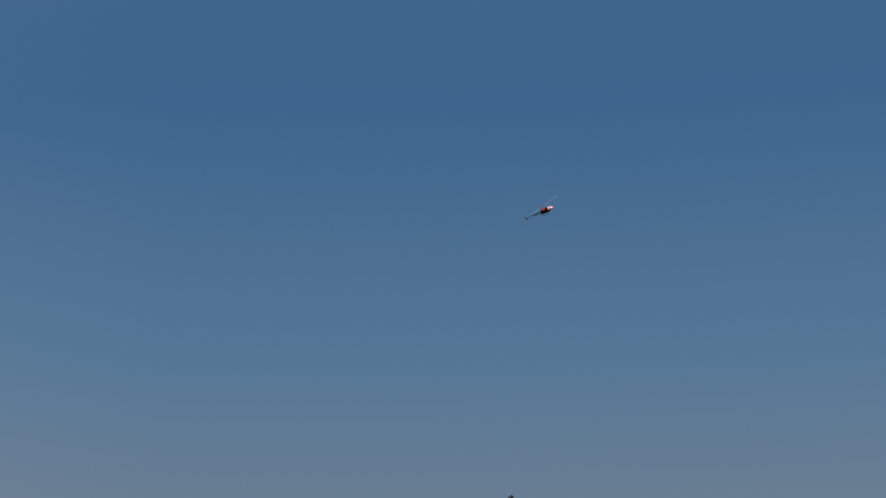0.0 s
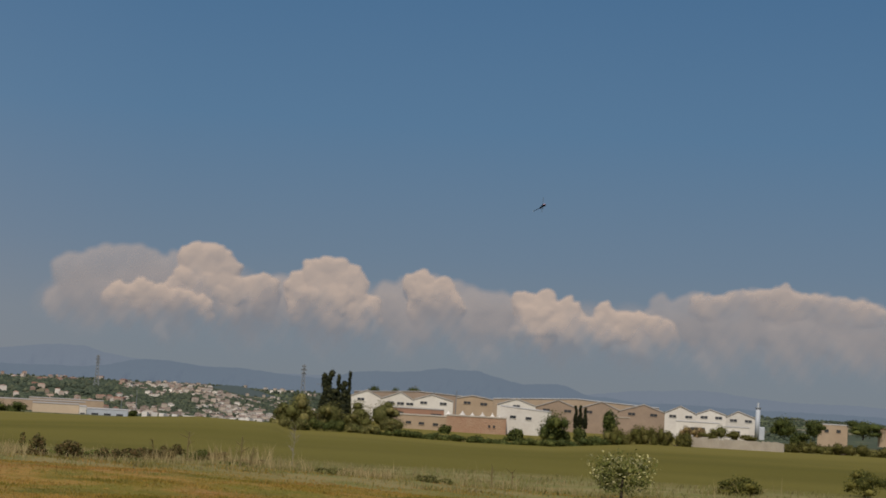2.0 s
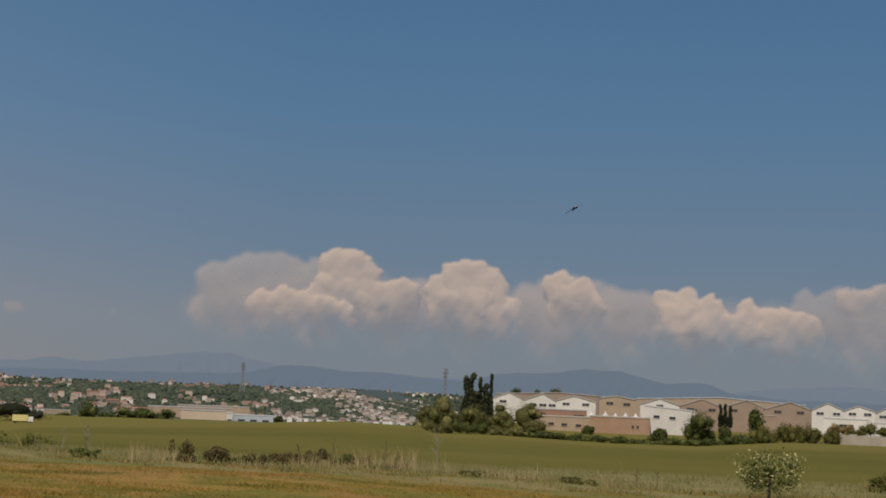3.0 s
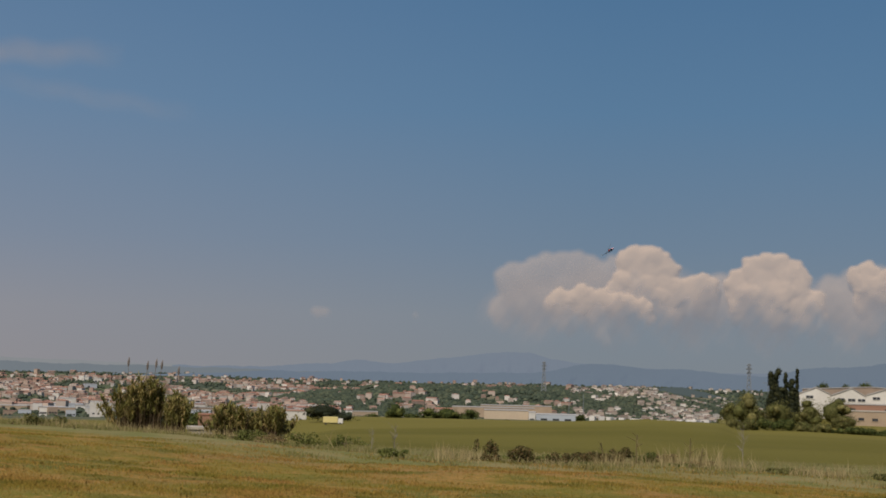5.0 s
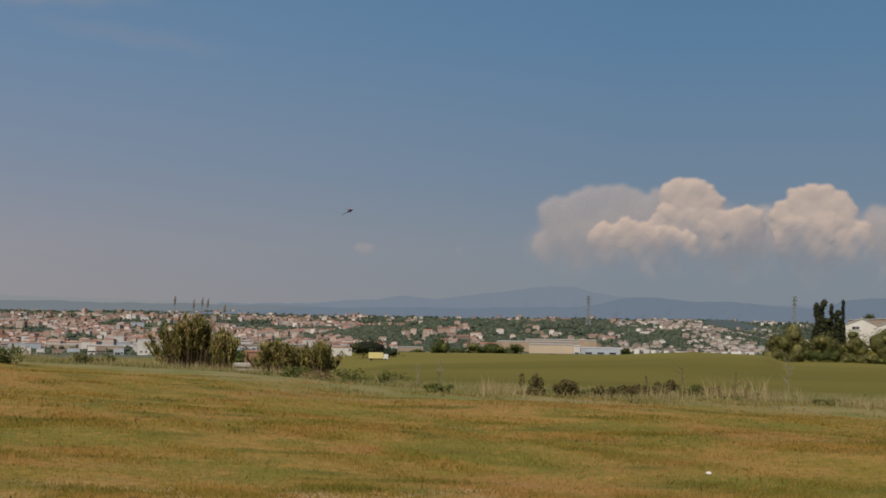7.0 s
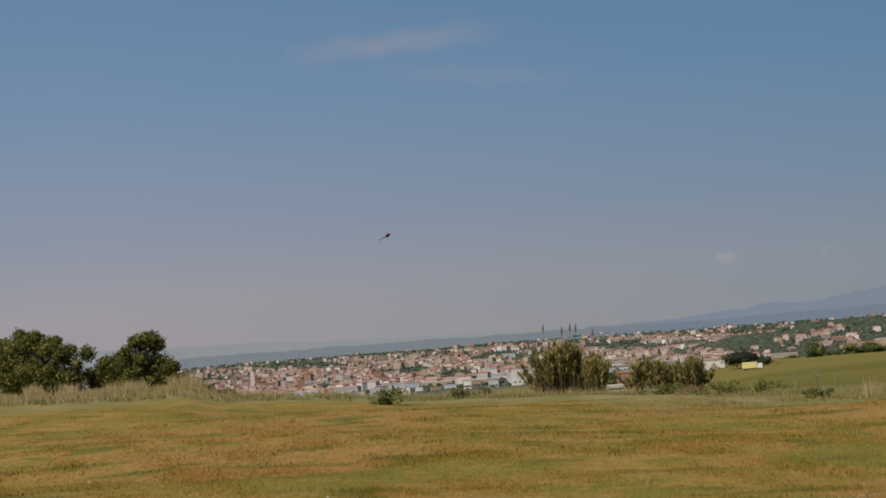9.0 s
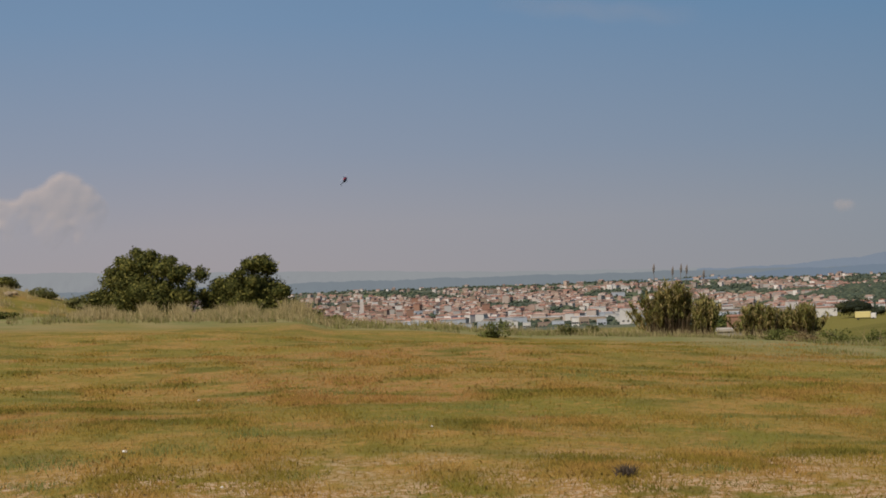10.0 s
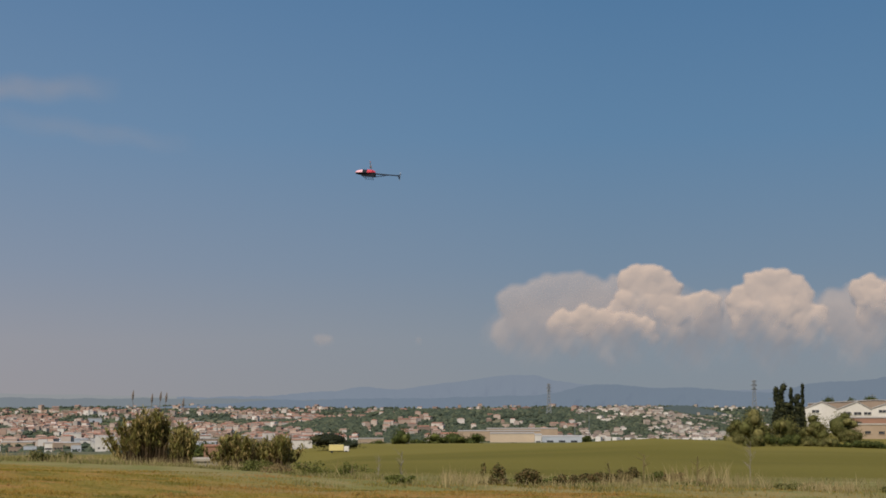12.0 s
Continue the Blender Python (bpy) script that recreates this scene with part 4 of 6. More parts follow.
def stalk(az, r, h, lean, seed):
    """A dead bleached weed stalk with a few side shoots."""
    rng = np.random.RandomState(seed)
    ob = thing("dead_stalk", Matrix.Translation(on_ground(az, r)), "bleached dead weed stalk in the field margin", "stalk", "dead stalks")
    part("stem", rod(bmesh.new(), (0, 0, -0.1), (lean * h, 0, h), 0.028, 0.016, 6), M_STRAW, ob)
    for k in range(7):
        z = h * rng.uniform(0.35, 0.95)
        part("twig", rod(bmesh.new(), (lean * z, 0, z), (lean * z + rng.normal(0, 0.12), rng.normal(0, 0.1), z + 0.14), 0.012, 0.006, 4), M_STRAW, ob)


for k, (az, r, h, lean) in enumerate(((2.22, 52, 0.62, -0.28), (2.42, 52, 0.36, 0.25), (3.24, 52, 0.95, 0.05), (5.1, 46, 0.85, 0.02), (5.45, 46, 0.6, 0.12), (13.9, 48, 0.6, 0.0), (14.6, 48, 0.55, 0.03))):
    stalk(az, r, h, lean, 70 + k)
sapling(6.9, 52, 1.35, 3)
sapling(-5.22, 44, 0.85, 4)
sapling(-6.0, 60, 0.8, 5)


def blades(count, place, height, width, rng, lean=0.35, bend=0.5):
    """Upright tapering blades of two triangles and a tip: place(count) gives the roots."""
    p = place(count)
    a = rng.uniform(0, 2 * math.pi, count)
    side = np.stack([np.cos(a), np.sin(a), 0 * a], -1)
    h = height * rng.uniform(0.45, 1.25, count)
    w = width * rng.uniform(0.6, 1.3, count)
    b = rng.uniform(0, 2 * math.pi, count)
    out = np.stack([np.cos(b), np.sin(b), 0 * b], -1) * (np.abs(rng.normal(0, lean, count)) * h)[:, None]
    up = np.stack([0 * h, 0 * h, h], -1)
    side = side * np.where(np.cross(side, up + out) @ np.array([0, -1, 0.3]) < 0, -1, 1)[:, None]
    mid = p + up * 0.6 + out * (1 - bend) * 0.6
    tip = p + up + out
    v = np.stack([p - side * w[:, None] / 2, p + side * w[:, None] / 2, mid + side * w[:, None] * 0.35, mid - side * w[:, None] * 0.35, tip], 1)
    base = np.arange(count)[:, None] * 5
    return v.reshape(-1, 3), np.concatenate([base + [0, 1, 2], base + [0, 2, 3], base + [3, 2, 4]])


def reed_clump(az, r, w, h, stems, plumes, seed):
    rng = np.random.RandomState(seed)
    root = on_ground(az, r)
    ob = thing("reed_clump", Matrix.Translation(root) @ pose(0, 0, 0, 0, 0, -az), "tall giant reed clump, green leaves over dry brown canes", "reeds", "reed clumps")

    def roots(n):
        x = rng.normal(0, w * 0.26, n)
        y = rng.normal(0, 0.5, n)
        return np.stack([np.clip(x, -w / 2, w / 2), y, -0.15 + 0 * x], -1)

    v, t = blades(stems // 2, roots, h * 0.55, 0.032, rng, 0.2, 0.6)
    part("dead_growth", mesh_arrays("dead_growth", v, t, M_REED_DRY), None, ob, "dry brown dead canes")
    # living canes fan out from the root; long drooping leaves sit along each
    n = int(34 * w)
    foot = roots(n) * [0.9, 1, 1]
    crown = foot + np.stack([foot[:, 0] * 0.6 + rng.normal(0, 0.22, n), rng.normal(0, 0.3, n), h * rng.uniform(0.62, 0.98, n) * (1 - 0.35 * np.abs(2 * foot[:, 0] / w) ** 2)], -1)
    each = 44
    f = rng.uniform(0.30, 1.0, (n, each)) ** 0.7
    at = (foot[:, None] * (1 - f[..., None]) + crown[:, None] * f[..., None]).reshape(-1, 3)
    c = len(at)
    a = rng.uniform(0, 2 * math.pi, c)
    out = np.stack([np.cos(a), np.sin(a), 0 * a], -1)
    side = np.stack([-np.sin(a), np.cos(a), 0 * a], -1) * (0.028 * rng.uniform(0.7, 1.4, c))[:, None]
    l = 0.42 * rng.uniform(0.5, 1.3, c)[:, None]
    mid = at + out * l * 0.36 + [0, 0, 0.2]
    tip = at + out * l * 0.7 + np.stack([0 * a, 0 * a, rng.uniform(-0.1, 0.42, c)], -1)
    v1 = np.stack([at - side, at + side, mid + side, mid - side, tip], 1).reshape(-1, 3)
    k5 = np.arange(c)[:, None] * 5
    part("leaf_mass", mesh_arrays("leaf_mass", v1, np.concatenate([k5 + [0, 1, 2], k5 + [0, 2, 3], k5 + [3, 2, 4]]), M_REED), None, ob)
    bm = bmesh.new()
    for p, q in zip(foot[::2], crown[::2]):
        rod(bm, p, q, 0.010, 0.006, 4)
    part("cane_mass", bm, M_REED_DRY, ob, "upright straw coloured canes")
    for x, z in plumes:
        bm = bmesh.new()
        rod(bm, (x * 0.8, 0, h * 0.6), (x, 0, z - 0.25), 0.015, 0.01, 6)
        for k in range(9):
            f = k / 8
            s = 0.055 * math.sin(math.pi * (0.15 + 0.8 * f)) + 0.012
            rod(bm, (x + 0.03 * f, 0, z - 0.32 + 0.36 * f), (x + 0.03 * f + 0.02, 0.01, z - 0.26 + 0.36 * f), s, s * 0.5, 6)
        part("plume", bm, M_PLUME, ob, "feathery grey-brown seed plume")
    return ob


reed_clump(-13.95, 74, 2.2, 2.75, 1500, [(-0.72, 3.35), (0.12, 3.2), (0.5, 3.3), (0.75, 3.25), (1.5, 3.0)], 61)
reed_clump(-12.8, 73, 0.75, 2.0, 500, [], 62)
reed_clump(-10.75, 74, 1.7, 1.9, 1100, [], 63)
reed_clump(-9.45, 74, 0.95, 1.85, 700, [], 64)


# ---- the industrial yard beyond the green field ----
def plane_frame(az, r, z):
    """A pose that faces the hilltop: x to the right, y away from it."""
    p = toward(az, 0, r)
    return Matrix.Translation((p.x, p.y, z)) @ pose(0, 0, 0, 0, 0, -az)


def hall(az0, az1, r, base, eave_el, ridge_el, wall, roof, windows, label, depth=45.0, win=(2.6, 1.0), peak=0.5):
    """A gabled works hall that turns its gable to the hilltop."""
    az = (az0 + az1) / 2
    w = r * radians(az1 - az0)
    eave = EYE[2] + r * math.tan(radians(eave_el)) - base
    top = EYE[2] + r * math.tan(radians(ridge_el)) - base
    ob = thing("warehouse", plane_frame(az, r, base), label, "warehouse", "works halls")
    x0, x1 = -w / 2, w / 2
    xp = x0 + w * peak
    part("wall", prism(bmesh.new(), [(x0, -1.5), (x1, -1.5), (x1, eave), (xp, top), (x0, eave)], 0, depth), wall, ob)
    bm = bmesh.new()
    for a, b in (((x0 - 0.1, eave), (xp, top)), ((xp, top), (x1 + 0.1, eave))):
        prism(bm, [(a[0], a[1] + 0.05), (b[0], b[1] + 0.05), (b[0], b[1] + 0.35), (a[0], a[1] + 0.35)], -0.25, depth + 0.3)
    part("roof", bm, roof, ob)
    for fx, fz in windows:
        cx, cz = x0 + w * fx, eave * fz
        wnd = part("window", boxed(cx - win[0] / 2, cx + win[0] / 2, -0.06, 0.2, cz - win[1] / 2, cz + win[1] / 2), M_GLASS, ob)
        bm = bmesh.new()
        box(bm, cx - win[0] / 2 - 0.12, cx + win[0] / 2 + 0.12, -0.14, 0.05, cz - win[1] / 2 - 0.14, cz - win[1] / 2)
        box(bm, cx - 0.05, cx + 0.05, -0.1, 0.05, cz - win[1] / 2, cz + win[1] / 2)
        part("frame", bm, wall, wnd)
    return ob


W2 = [(0.25, 0.90), (0.75, 0.90)]
YARD = -11.6
WHITE_HALL, TAN_HALL = "white rendered gabled works hall with two dark windows", "tan block gabled works hall with two dark windows"
for a0, a1, pk, m, lab, ee, re, wins in (
        (8.78, 9.85, 0.55, M_WHITE, WHITE_HALL, -0.42, -0.19, [(0.35, 0.9)]),
        (9.85, 11.02, 0.6, M_WHITE, WHITE_HALL, -0.46, -0.19, [(0.3, 0.86), (0.6, 0.85), (0.88, 0.85)]),
        (11.02, 12.4, 0.45, M_WHITE, WHITE_HALL, -0.42, -0.22, W2),
        (12.5, 13.8, 0.45, M_SANDBLOCK, "pale sand gabled works hall with two dark windows", -0.28, -0.17, [(0.3, 0.86), (0.75, 0.84)]),
        (13.95, 15.3, 0.5, M_WHITE, WHITE_HALL, -0.42, -0.19, [(0.5, 0.98)]),
        (15.3, 16.8, 0.52, M_TAN, TAN_HALL, -0.42, -0.15, W2), (16.8, 18.27, 0.55, M_TAN, TAN_HALL, -0.40, -0.12, W2),
        (18.27, 19.8, 0.52, M_TAN, TAN_HALL, -0.38, -0.13, W2), (19.8, 20.9, 0.48, M_WHITE, WHITE_HALL, -0.37, -0.11, W2),
        (20.9, 21.9, 0.45, M_WHITE, WHITE_HALL, -0.34, -0.17, W2), (21.9, 22.92, 0.4, M_WHITE, WHITE_HALL, -0.40, -0.18, W2)):
    hall(a0, a1, 620, YARD, ee, re, m, M_GREY_ROOF, wins, lab, peak=pk)
# long roofs behind
hall(8.9, 13.4, 690, YARD, -0.25, -0.13, M_TAN, M_GREY_ROOF, [], "long low works hall behind the gabled row", depth=30)
hall(13.8, 19.6, 690, YARD, -0.22, -0.07, M_SANDBLOCK, M_PALE_ROOF, [], "long low works hall behind the gabled row", depth=30)


def block(name, az0, az1, r, base_el, top_el, wall, roof, windows, label, depth=14.0, win=(1.6, 1.2), slope=0.0, group="yard buildings"):
    """A flat-roofed building with a parapet and windows; windows: parts of its width and height."""
    az = (az0 + az1) / 2
    w = r * radians(az1 - az0)
    base = EYE[2] + r * math.tan(radians(base_el))
    h = EYE[2] + r * math.tan(radians(top_el)) - base
    ob = thing(name, plane_frame(az, r, base), label, "building", group)
    part("wall", prism(bmesh.new(), [(-w / 2, -2.5), (w / 2, -2.5), (w / 2, h - slope), (-w / 2, h)], 0, depth), wall, ob)
    bm = bmesh.new()
    prism(bm, [(-w / 2 - 0.15, h), (w / 2 + 0.15, h - slope), (w / 2 + 0.15, h - slope + 0.25), (-w / 2 - 0.15, h + 0.25)], -0.15, depth + 0.15)
    part("roof", bm, roof, ob)
    for fx, fz in windows:
        cx, cz = -w / 2 + w * fx, h * fz
        wnd = part("window", boxed(cx - win[0] / 2, cx + win[0] / 2, -0.05, 0.2, cz - win[1] / 2, cz + win[1] / 2), M_GLASS, ob)
        part("sill", boxed(cx - win[0] / 2 - 0.12, cx + win[0] / 2 + 0.12, -0.16, 0.02, cz - win[1] / 2 - 0.14, cz - win[1] / 2), wall, wnd)
    return ob


block("workshop", 10.3, 12.2, 505, -1.62, -0.96, M_SANDBLOCK, M_CONCRETE, [(0.30, 0.62), (0.54, 0.6), (0.8, 0.58)], "low sand coloured block workshop with three windows", win=(1.7, 0.8))
block("workshop", 9.8, 12.1, 545, -1.4, -0.73, M_BRICK, M_GREY_ROOF, [(0.30, 0.72), (0.55, 0.6), (0.88, 0.7)], "red brick workshop with pale shutters behind the yard wall", win=(3.6, 1.2))
block("workshop", 12.2, 14.3, 500, -1.68, -0.9, M_RUBBLE, M_CONCRETE, [(0.72, 0.62), (0.80, 0.62)], "red brick workshop with a rough tan front", win=(0.7, 0.8))
block("workshop", 14.08, 15.85, 515, -1.75, -0.45, M_WHITE, M_PALE_ROOF, [(0.25, 0.72), (0.56, 0.7)], "white rendered workshop with a sloping parapet and two windows", slope=1.2, win=(1.9, 0.9))
block("lean_to", 20.2, 21.7, 590, -1.1, -0.62, M_WHITE, M_PALE_ROOF, [(0.5, 0.5)], "low white shed against the works hall", depth=10, win=(5.0, 1.4))
block("lean_to", 21.9, 22.7, 590, -1.1, -0.72, M_WHITE, M_PALE_ROOF, [(0.5, 0.5)], "low white shed against the works hall", depth=10, win=(2.0, 1.4))
block("lean_to", 17.9, 18.6, 600, -1.1, -0.62, M_TAN, M_CONCRETE, [], "tan block shed between the works halls", depth=8)
block("shed", 25.0, 26.0, 640, -0.95, -0.43, M_SANDBLOCK, M_PALE_ROOF, [(0.3, 0.6), (0.7, 0.6)], "pale low farm building among trees", depth=12)
block("shed", 27.0, 28.4, 640, -0.85, -0.48, M_SANDBLOCK, M_TILE_ROOF_OWN, [(0.25, 0.6), (0.6, 0.6)], "pale low building with a red roof", depth=12)
block("shed", 28.5, 29.8, 640, -0.85, -0.5, M_WHITE, M_TILE_ROOF_OWN, [(0.4, 0.6)], "white low building with a red roof", depth=12)


def tent(az, r, base_el, size):
    ob = thing("canopy_tent", plane_frame(az, r, EYE[2] + r * math.tan(radians(base_el))), "white peaked canopy tent in the works yard", "tent", "yard tents")
    bm = bmesh.new()
    n = 12
    rings = []
    for f, z in ((1.0, 0.0), (0.55, 0.35), (0.25, 0.75), (0.04, 1.2)):
        rings.append([bm.verts.new((size * f * math.cos(k * 2 * math.pi / n), size * f * math.sin(k * 2 * math.pi / n), 2.0 + z * size)) for k in range(n)])
    for a, b in zip(rings, rings[1:]):
        for k in range(n):
            bm.faces.new((a[k], a[(k + 1) % n], b[(k + 1) % n], b[k]))
    bm.faces.new(rings[-1])
    part("roof", bm, M_WHITE, ob, smooth=True)
    for k in range(4):
        a = k * math.pi / 2 + 0.4
        part("pole", rod(bmesh.new(), (size * 0.92 * math.cos(a), size * 0.92 * math.sin(a), -1), (size * 0.92 * math.cos(a), size * 0.92 * math.sin(a), 2.0), 0.06), M_STEEL, ob)


for az, size in ((12.25, 1.1), (12.75, 1.3), (13.1, 1.0), (13.45, 1.2), (13.8, 1.1), (14.15, 1.7)):
    tent(az, 530, -1.08, size)


def chimney(az, r, base_el, top_el):
    base = EYE[2] + r * math.tan(radians(base_el))
    h = EYE[2] + r * math.tan(radians(top_el)) - base
    ob = thing("chimney", plane_frame(az, r, base), "slender grey steel factory chimney", "chimney")
    part("stack", rod(bmesh.new(), (0, 0, -1), (0, 0, h * 0.85), 0.95, 0.85, 16), M_CHIMNEY, ob, smooth=True)
    part("flue", rod(bmesh.new(), (0, 0, h * 0.85), (0, 0, h), 0.45, 0.4, 12), M_CHIMNEY, ob)
    part("collar", rod(bmesh.new(), (0, 0, h * 0.83), (0, 0, h * 0.86), 1.1, 1.1, 16), M_STEEL, ob)
    part("silo", boxed(0.6, 2.6, -1, 1, -1, h * 0.3, bevel=0.2), M_CHIMNEY, ob)


chimney(22.98, 600, -1.0, 0.18)


def yard_wall(az0, az1, r, label, h=2.6, seed=4):
    """An old concrete boundary wall of poured panels, broken along its top."""
    rng = np.random.RandomState(seed)
    a, b = on_ground(az0, r), on_ground(az1, r - 12)
    ob = thing("boundary_wall", Matrix.Translation(a), label, "wall")
    n = 18
    for k in range(n):
        p, q = (b - a) * (k / n), (b - a) * ((k + 0.985) / n)
        bm = bmesh.new()
        d = (q - p).normalized()
        side = Vector((-d.y, d.x, 0)) * 0.2
        tops = [h * rng.uniform(0.82, 1.02) * (1 - 0.15 * k / n) for _ in range(4)]
        lower = [bm.verts.new(p + side * s + Vector((0, 0, -1.5))) for s in (-1, 1)] + [bm.verts.new(q + side * s + Vector((0, 0, -1.5))) for s in (1, -1)]
        upper = [bm.verts.new(p + side * s + Vector((0, 0, tops[0]))) for s in (-1, 1)] + [bm.verts.new(q + side * s + Vector((0, 0, tops[1]))) for s in (1, -1)]
        bm.faces.new(lower[::-1])
        bm.faces.new(upper)
        for i in range(4):
            j = (i + 1) % 4
            bm.faces.new((lower[i], lower[j], upper[j], upper[i]))
        bmesh.ops.recalc_face_normals(bm, faces=bm.faces)
        part("panel", bm, M_CONCRETE, ob)


yard_wall(20.6, 23.9, 400, "long crumbling pale concrete boundary wall along the field")


# trees round the yard: bearing, range, crown elevations, width in degrees
def tree(az, r, top_el, base_el, wide, material, seed, label, name="tree", lobes_n=10, leaf=0.32, count=1500, group="yard trees"):
    rng = np.random.RandomState(seed)
    base = EYE[2] + r * math.tan(radians(base_el))
    h = EYE[2] + r * math.tan(radians(top_el)) - base
    w = r * radians(wide)
    p = toward(az, 0, r)
    return plant(name, crown_lobes(w * 1.2, h * 1.15, 0.0 if name == "hedge" else h * 0.04, rng, lobes_n), count, leaf, material, Matrix.Translation((p.x, p.y, base)), label, "hedge" if name == "hedge" else "tree", seed, group)


ROUND = "round dark green tree before the works halls"
for k, (az, r, te, be, w) in enumerate(((14.65, 430, -1.25, -1.86, 0.62), (15.95, 430, -0.55, -1.8, 1.05), (16.9, 430, -1.08, -1.6, 0.5), (17.95, 440, -0.45, -1.5, 0.65), (16.35, 435, -1.2, -1.75, 0.5), (23.9, 520, -0.27, -0.95, 0.8), (26.5, 640, -0.24, -0.85, 1.15), (24.9, 600, -0.35, -0.9, 0.6), (12.15, 470, -1.25, -1.66, 0.5), (24.35, 470, -0.75, -1.2, 0.6))):
    tree(az, r, te, be, w, M_TREE, 100 + k, ROUND, count=2600)
for k, (az, r, te, be, w) in enumerate(((9.95, 445, -0.55, -1.6, 1.35), (9.15, 446, -0.68, -1.6, 0.95), (10.2, 440, -1.1, -1.62, 0.8), (8.2, 440, -0.65, -1.7, 0.9), (6.95, 440, -0.5, -1.75, 1.1), (6.45, 440, -0.85, -1.75, 0.8), (7.4, 440, -0.9, -1.75, 0.8))):
    tree(az, r, te, be, w, M_OLIVE, 130 + k, "spreading yellow-green tree beside the cypresses", leaf=0.22, count=3200)
for k, (az, r, te, be, w) in enumerate(((9.6, 740, -0.02, -0.5, 0.55), (10.35, 740, -0.05, -0.5, 0.35), (11.0, 740, 0.0, -0.5, 0.5))):
    tree(az, r, te, be, w, M_TREE, 140 + k, "green tree behind the works halls")
for k, (a0, a1, r, te, be) in enumerate(((6.35, 7.4, 432, -1.32, -1.72), (7.2, 8.6, 430, -1.28, -1.68), (8.4, 9.8, 430, -1.36, -1.68), (9.6, 11.0, 425, -1.5, -1.75), (10.8, 12.4, 425, -1.52, -1.8), (12.2, 13.6, 425, -1.55, -1.84), (13.4, 15.2, 425, -1.58, -1.88), (15.0, 17.0, 425, -1.5, -1.85), (16.6, 18.4, 428, -1.25, -1.7), (17.8, 19.2, 430, -0.9, -1.6), (18.8, 20.0, 430, -0.88, -1.55), (19.6, 20.8, 430, -1.0, -1.52), (23.9, 25.2, 450, -1.05, -1.45), (25.0, 26.6, 450, -1.08, -1.45), (26.4, 28.0, 450, -1.08, -1.45), (27.8, 29.6, 450, -1.06, -1.45), (29.2, 31.0, 450, -1.05, -1.45))):
    rng = np.random.RandomState(160 + k)
    w, az = r * radians(a1 - a0), (a0 + a1) / 2
    base = EYE[2] + r * math.tan(radians(be))
    h = EYE[2] + r * math.tan(radians(te)) - base
    r, base = 397.0, base * 397.0 / r
    h, w = h * 397 / 430 * 1.1, w * 397 / 430
    lobes = [(rng.uniform(-0.48, 0.48) * w, rng.uniform(-1.5, 1.5), h * rng.uniform(0.2, 0.68), w * 0.12, 1.4, h * rng.uniform(0.3, 0.45)) for _ in range(16)]
    plant("hedge", lobes, 3600, 0.2, M_SCRUB if k >= 9 else (M_OLIVE if k in (0, 2) else M_TREE), plane_frame(az, r, base), "overgrown green hedge along the crop field", "hedge", 160 + k, "field hedges", trunk=0.4)


# green and russet shrubs between the white halls and the boundary wall
for k, (az, r, te, be, w, leaves) in enumerate(((20.55, 500, -0.78, -1.25, 0.45, M_RUSSET), (20.95, 505, -0.80, -1.25, 0.5, M_RUSSET), (21.75, 500, -0.66, -1.2, 0.6, M_OLIVE), (22.2, 500, -0.85, -1.2, 0.5, M_SCRUB), (21.3, 495, -0.95, -1.25, 0.6, M_SCRUB), (22.7, 495, -0.95, -1.2, 0.6, M_SCRUB))):
    tree(az, r, te, be, w, leaves, 150 + k, "straggly shrub in the works yard behind the wall", leaf=0.2, count=1400)


def cypress(az, r, base_el, top_el, wide, seed, label):
    rng = np.random.RandomState(seed)
    base = EYE[2] + r * math.tan(radians(base_el))
    h = EYE[2] + r * math.tan(radians(top_el)) - base
    w = r * radians(wide)
    p = toward(az, 0, r)
    lobes = []
    for k in range(12):
        f = k / 11
        s = w * 0.5 * (0.55 + 0.6 * math.sin(math.pi * min(1, f * 1.15 + 0.18)) * (1 - 0.55 * f))
        lobes.append((rng.normal(0, w * 0.06), rng.normal(0, w * 0.06), h * (0.1 + 0.84 * f), s, s, h * 0.075))
    ob = plant("cypress", lobes, 2600, 0.26, M_CYPRESS, Matrix.Translation((p.x, p.y, base)), label, "tree", seed, "cypresses", shrink=0.85)
    return ob


for k, (az, te, w) in enumerate(((7.86, 0.33, 0.36), (8.02, 0.45, 0.40), (8.35, 0.30, 0.23), (8.55, 0.08, 0.42), (8.73, 0.45, 0.20), (8.2, -0.2, 0.6))):
    cypress(az, 450, -1.6, te, w, 200 + k, "tall dark column cypress in a tight clump")
for k, (az, te, w) in enumerate(((16.72, -0.3, 0.16), (16.88, -0.28, 0.17), (17.05, -0.34, 0.16))):
    cypress(az, 560, -1.1, te, w, 210 + k, "slim dark cypress before a tan works hall")


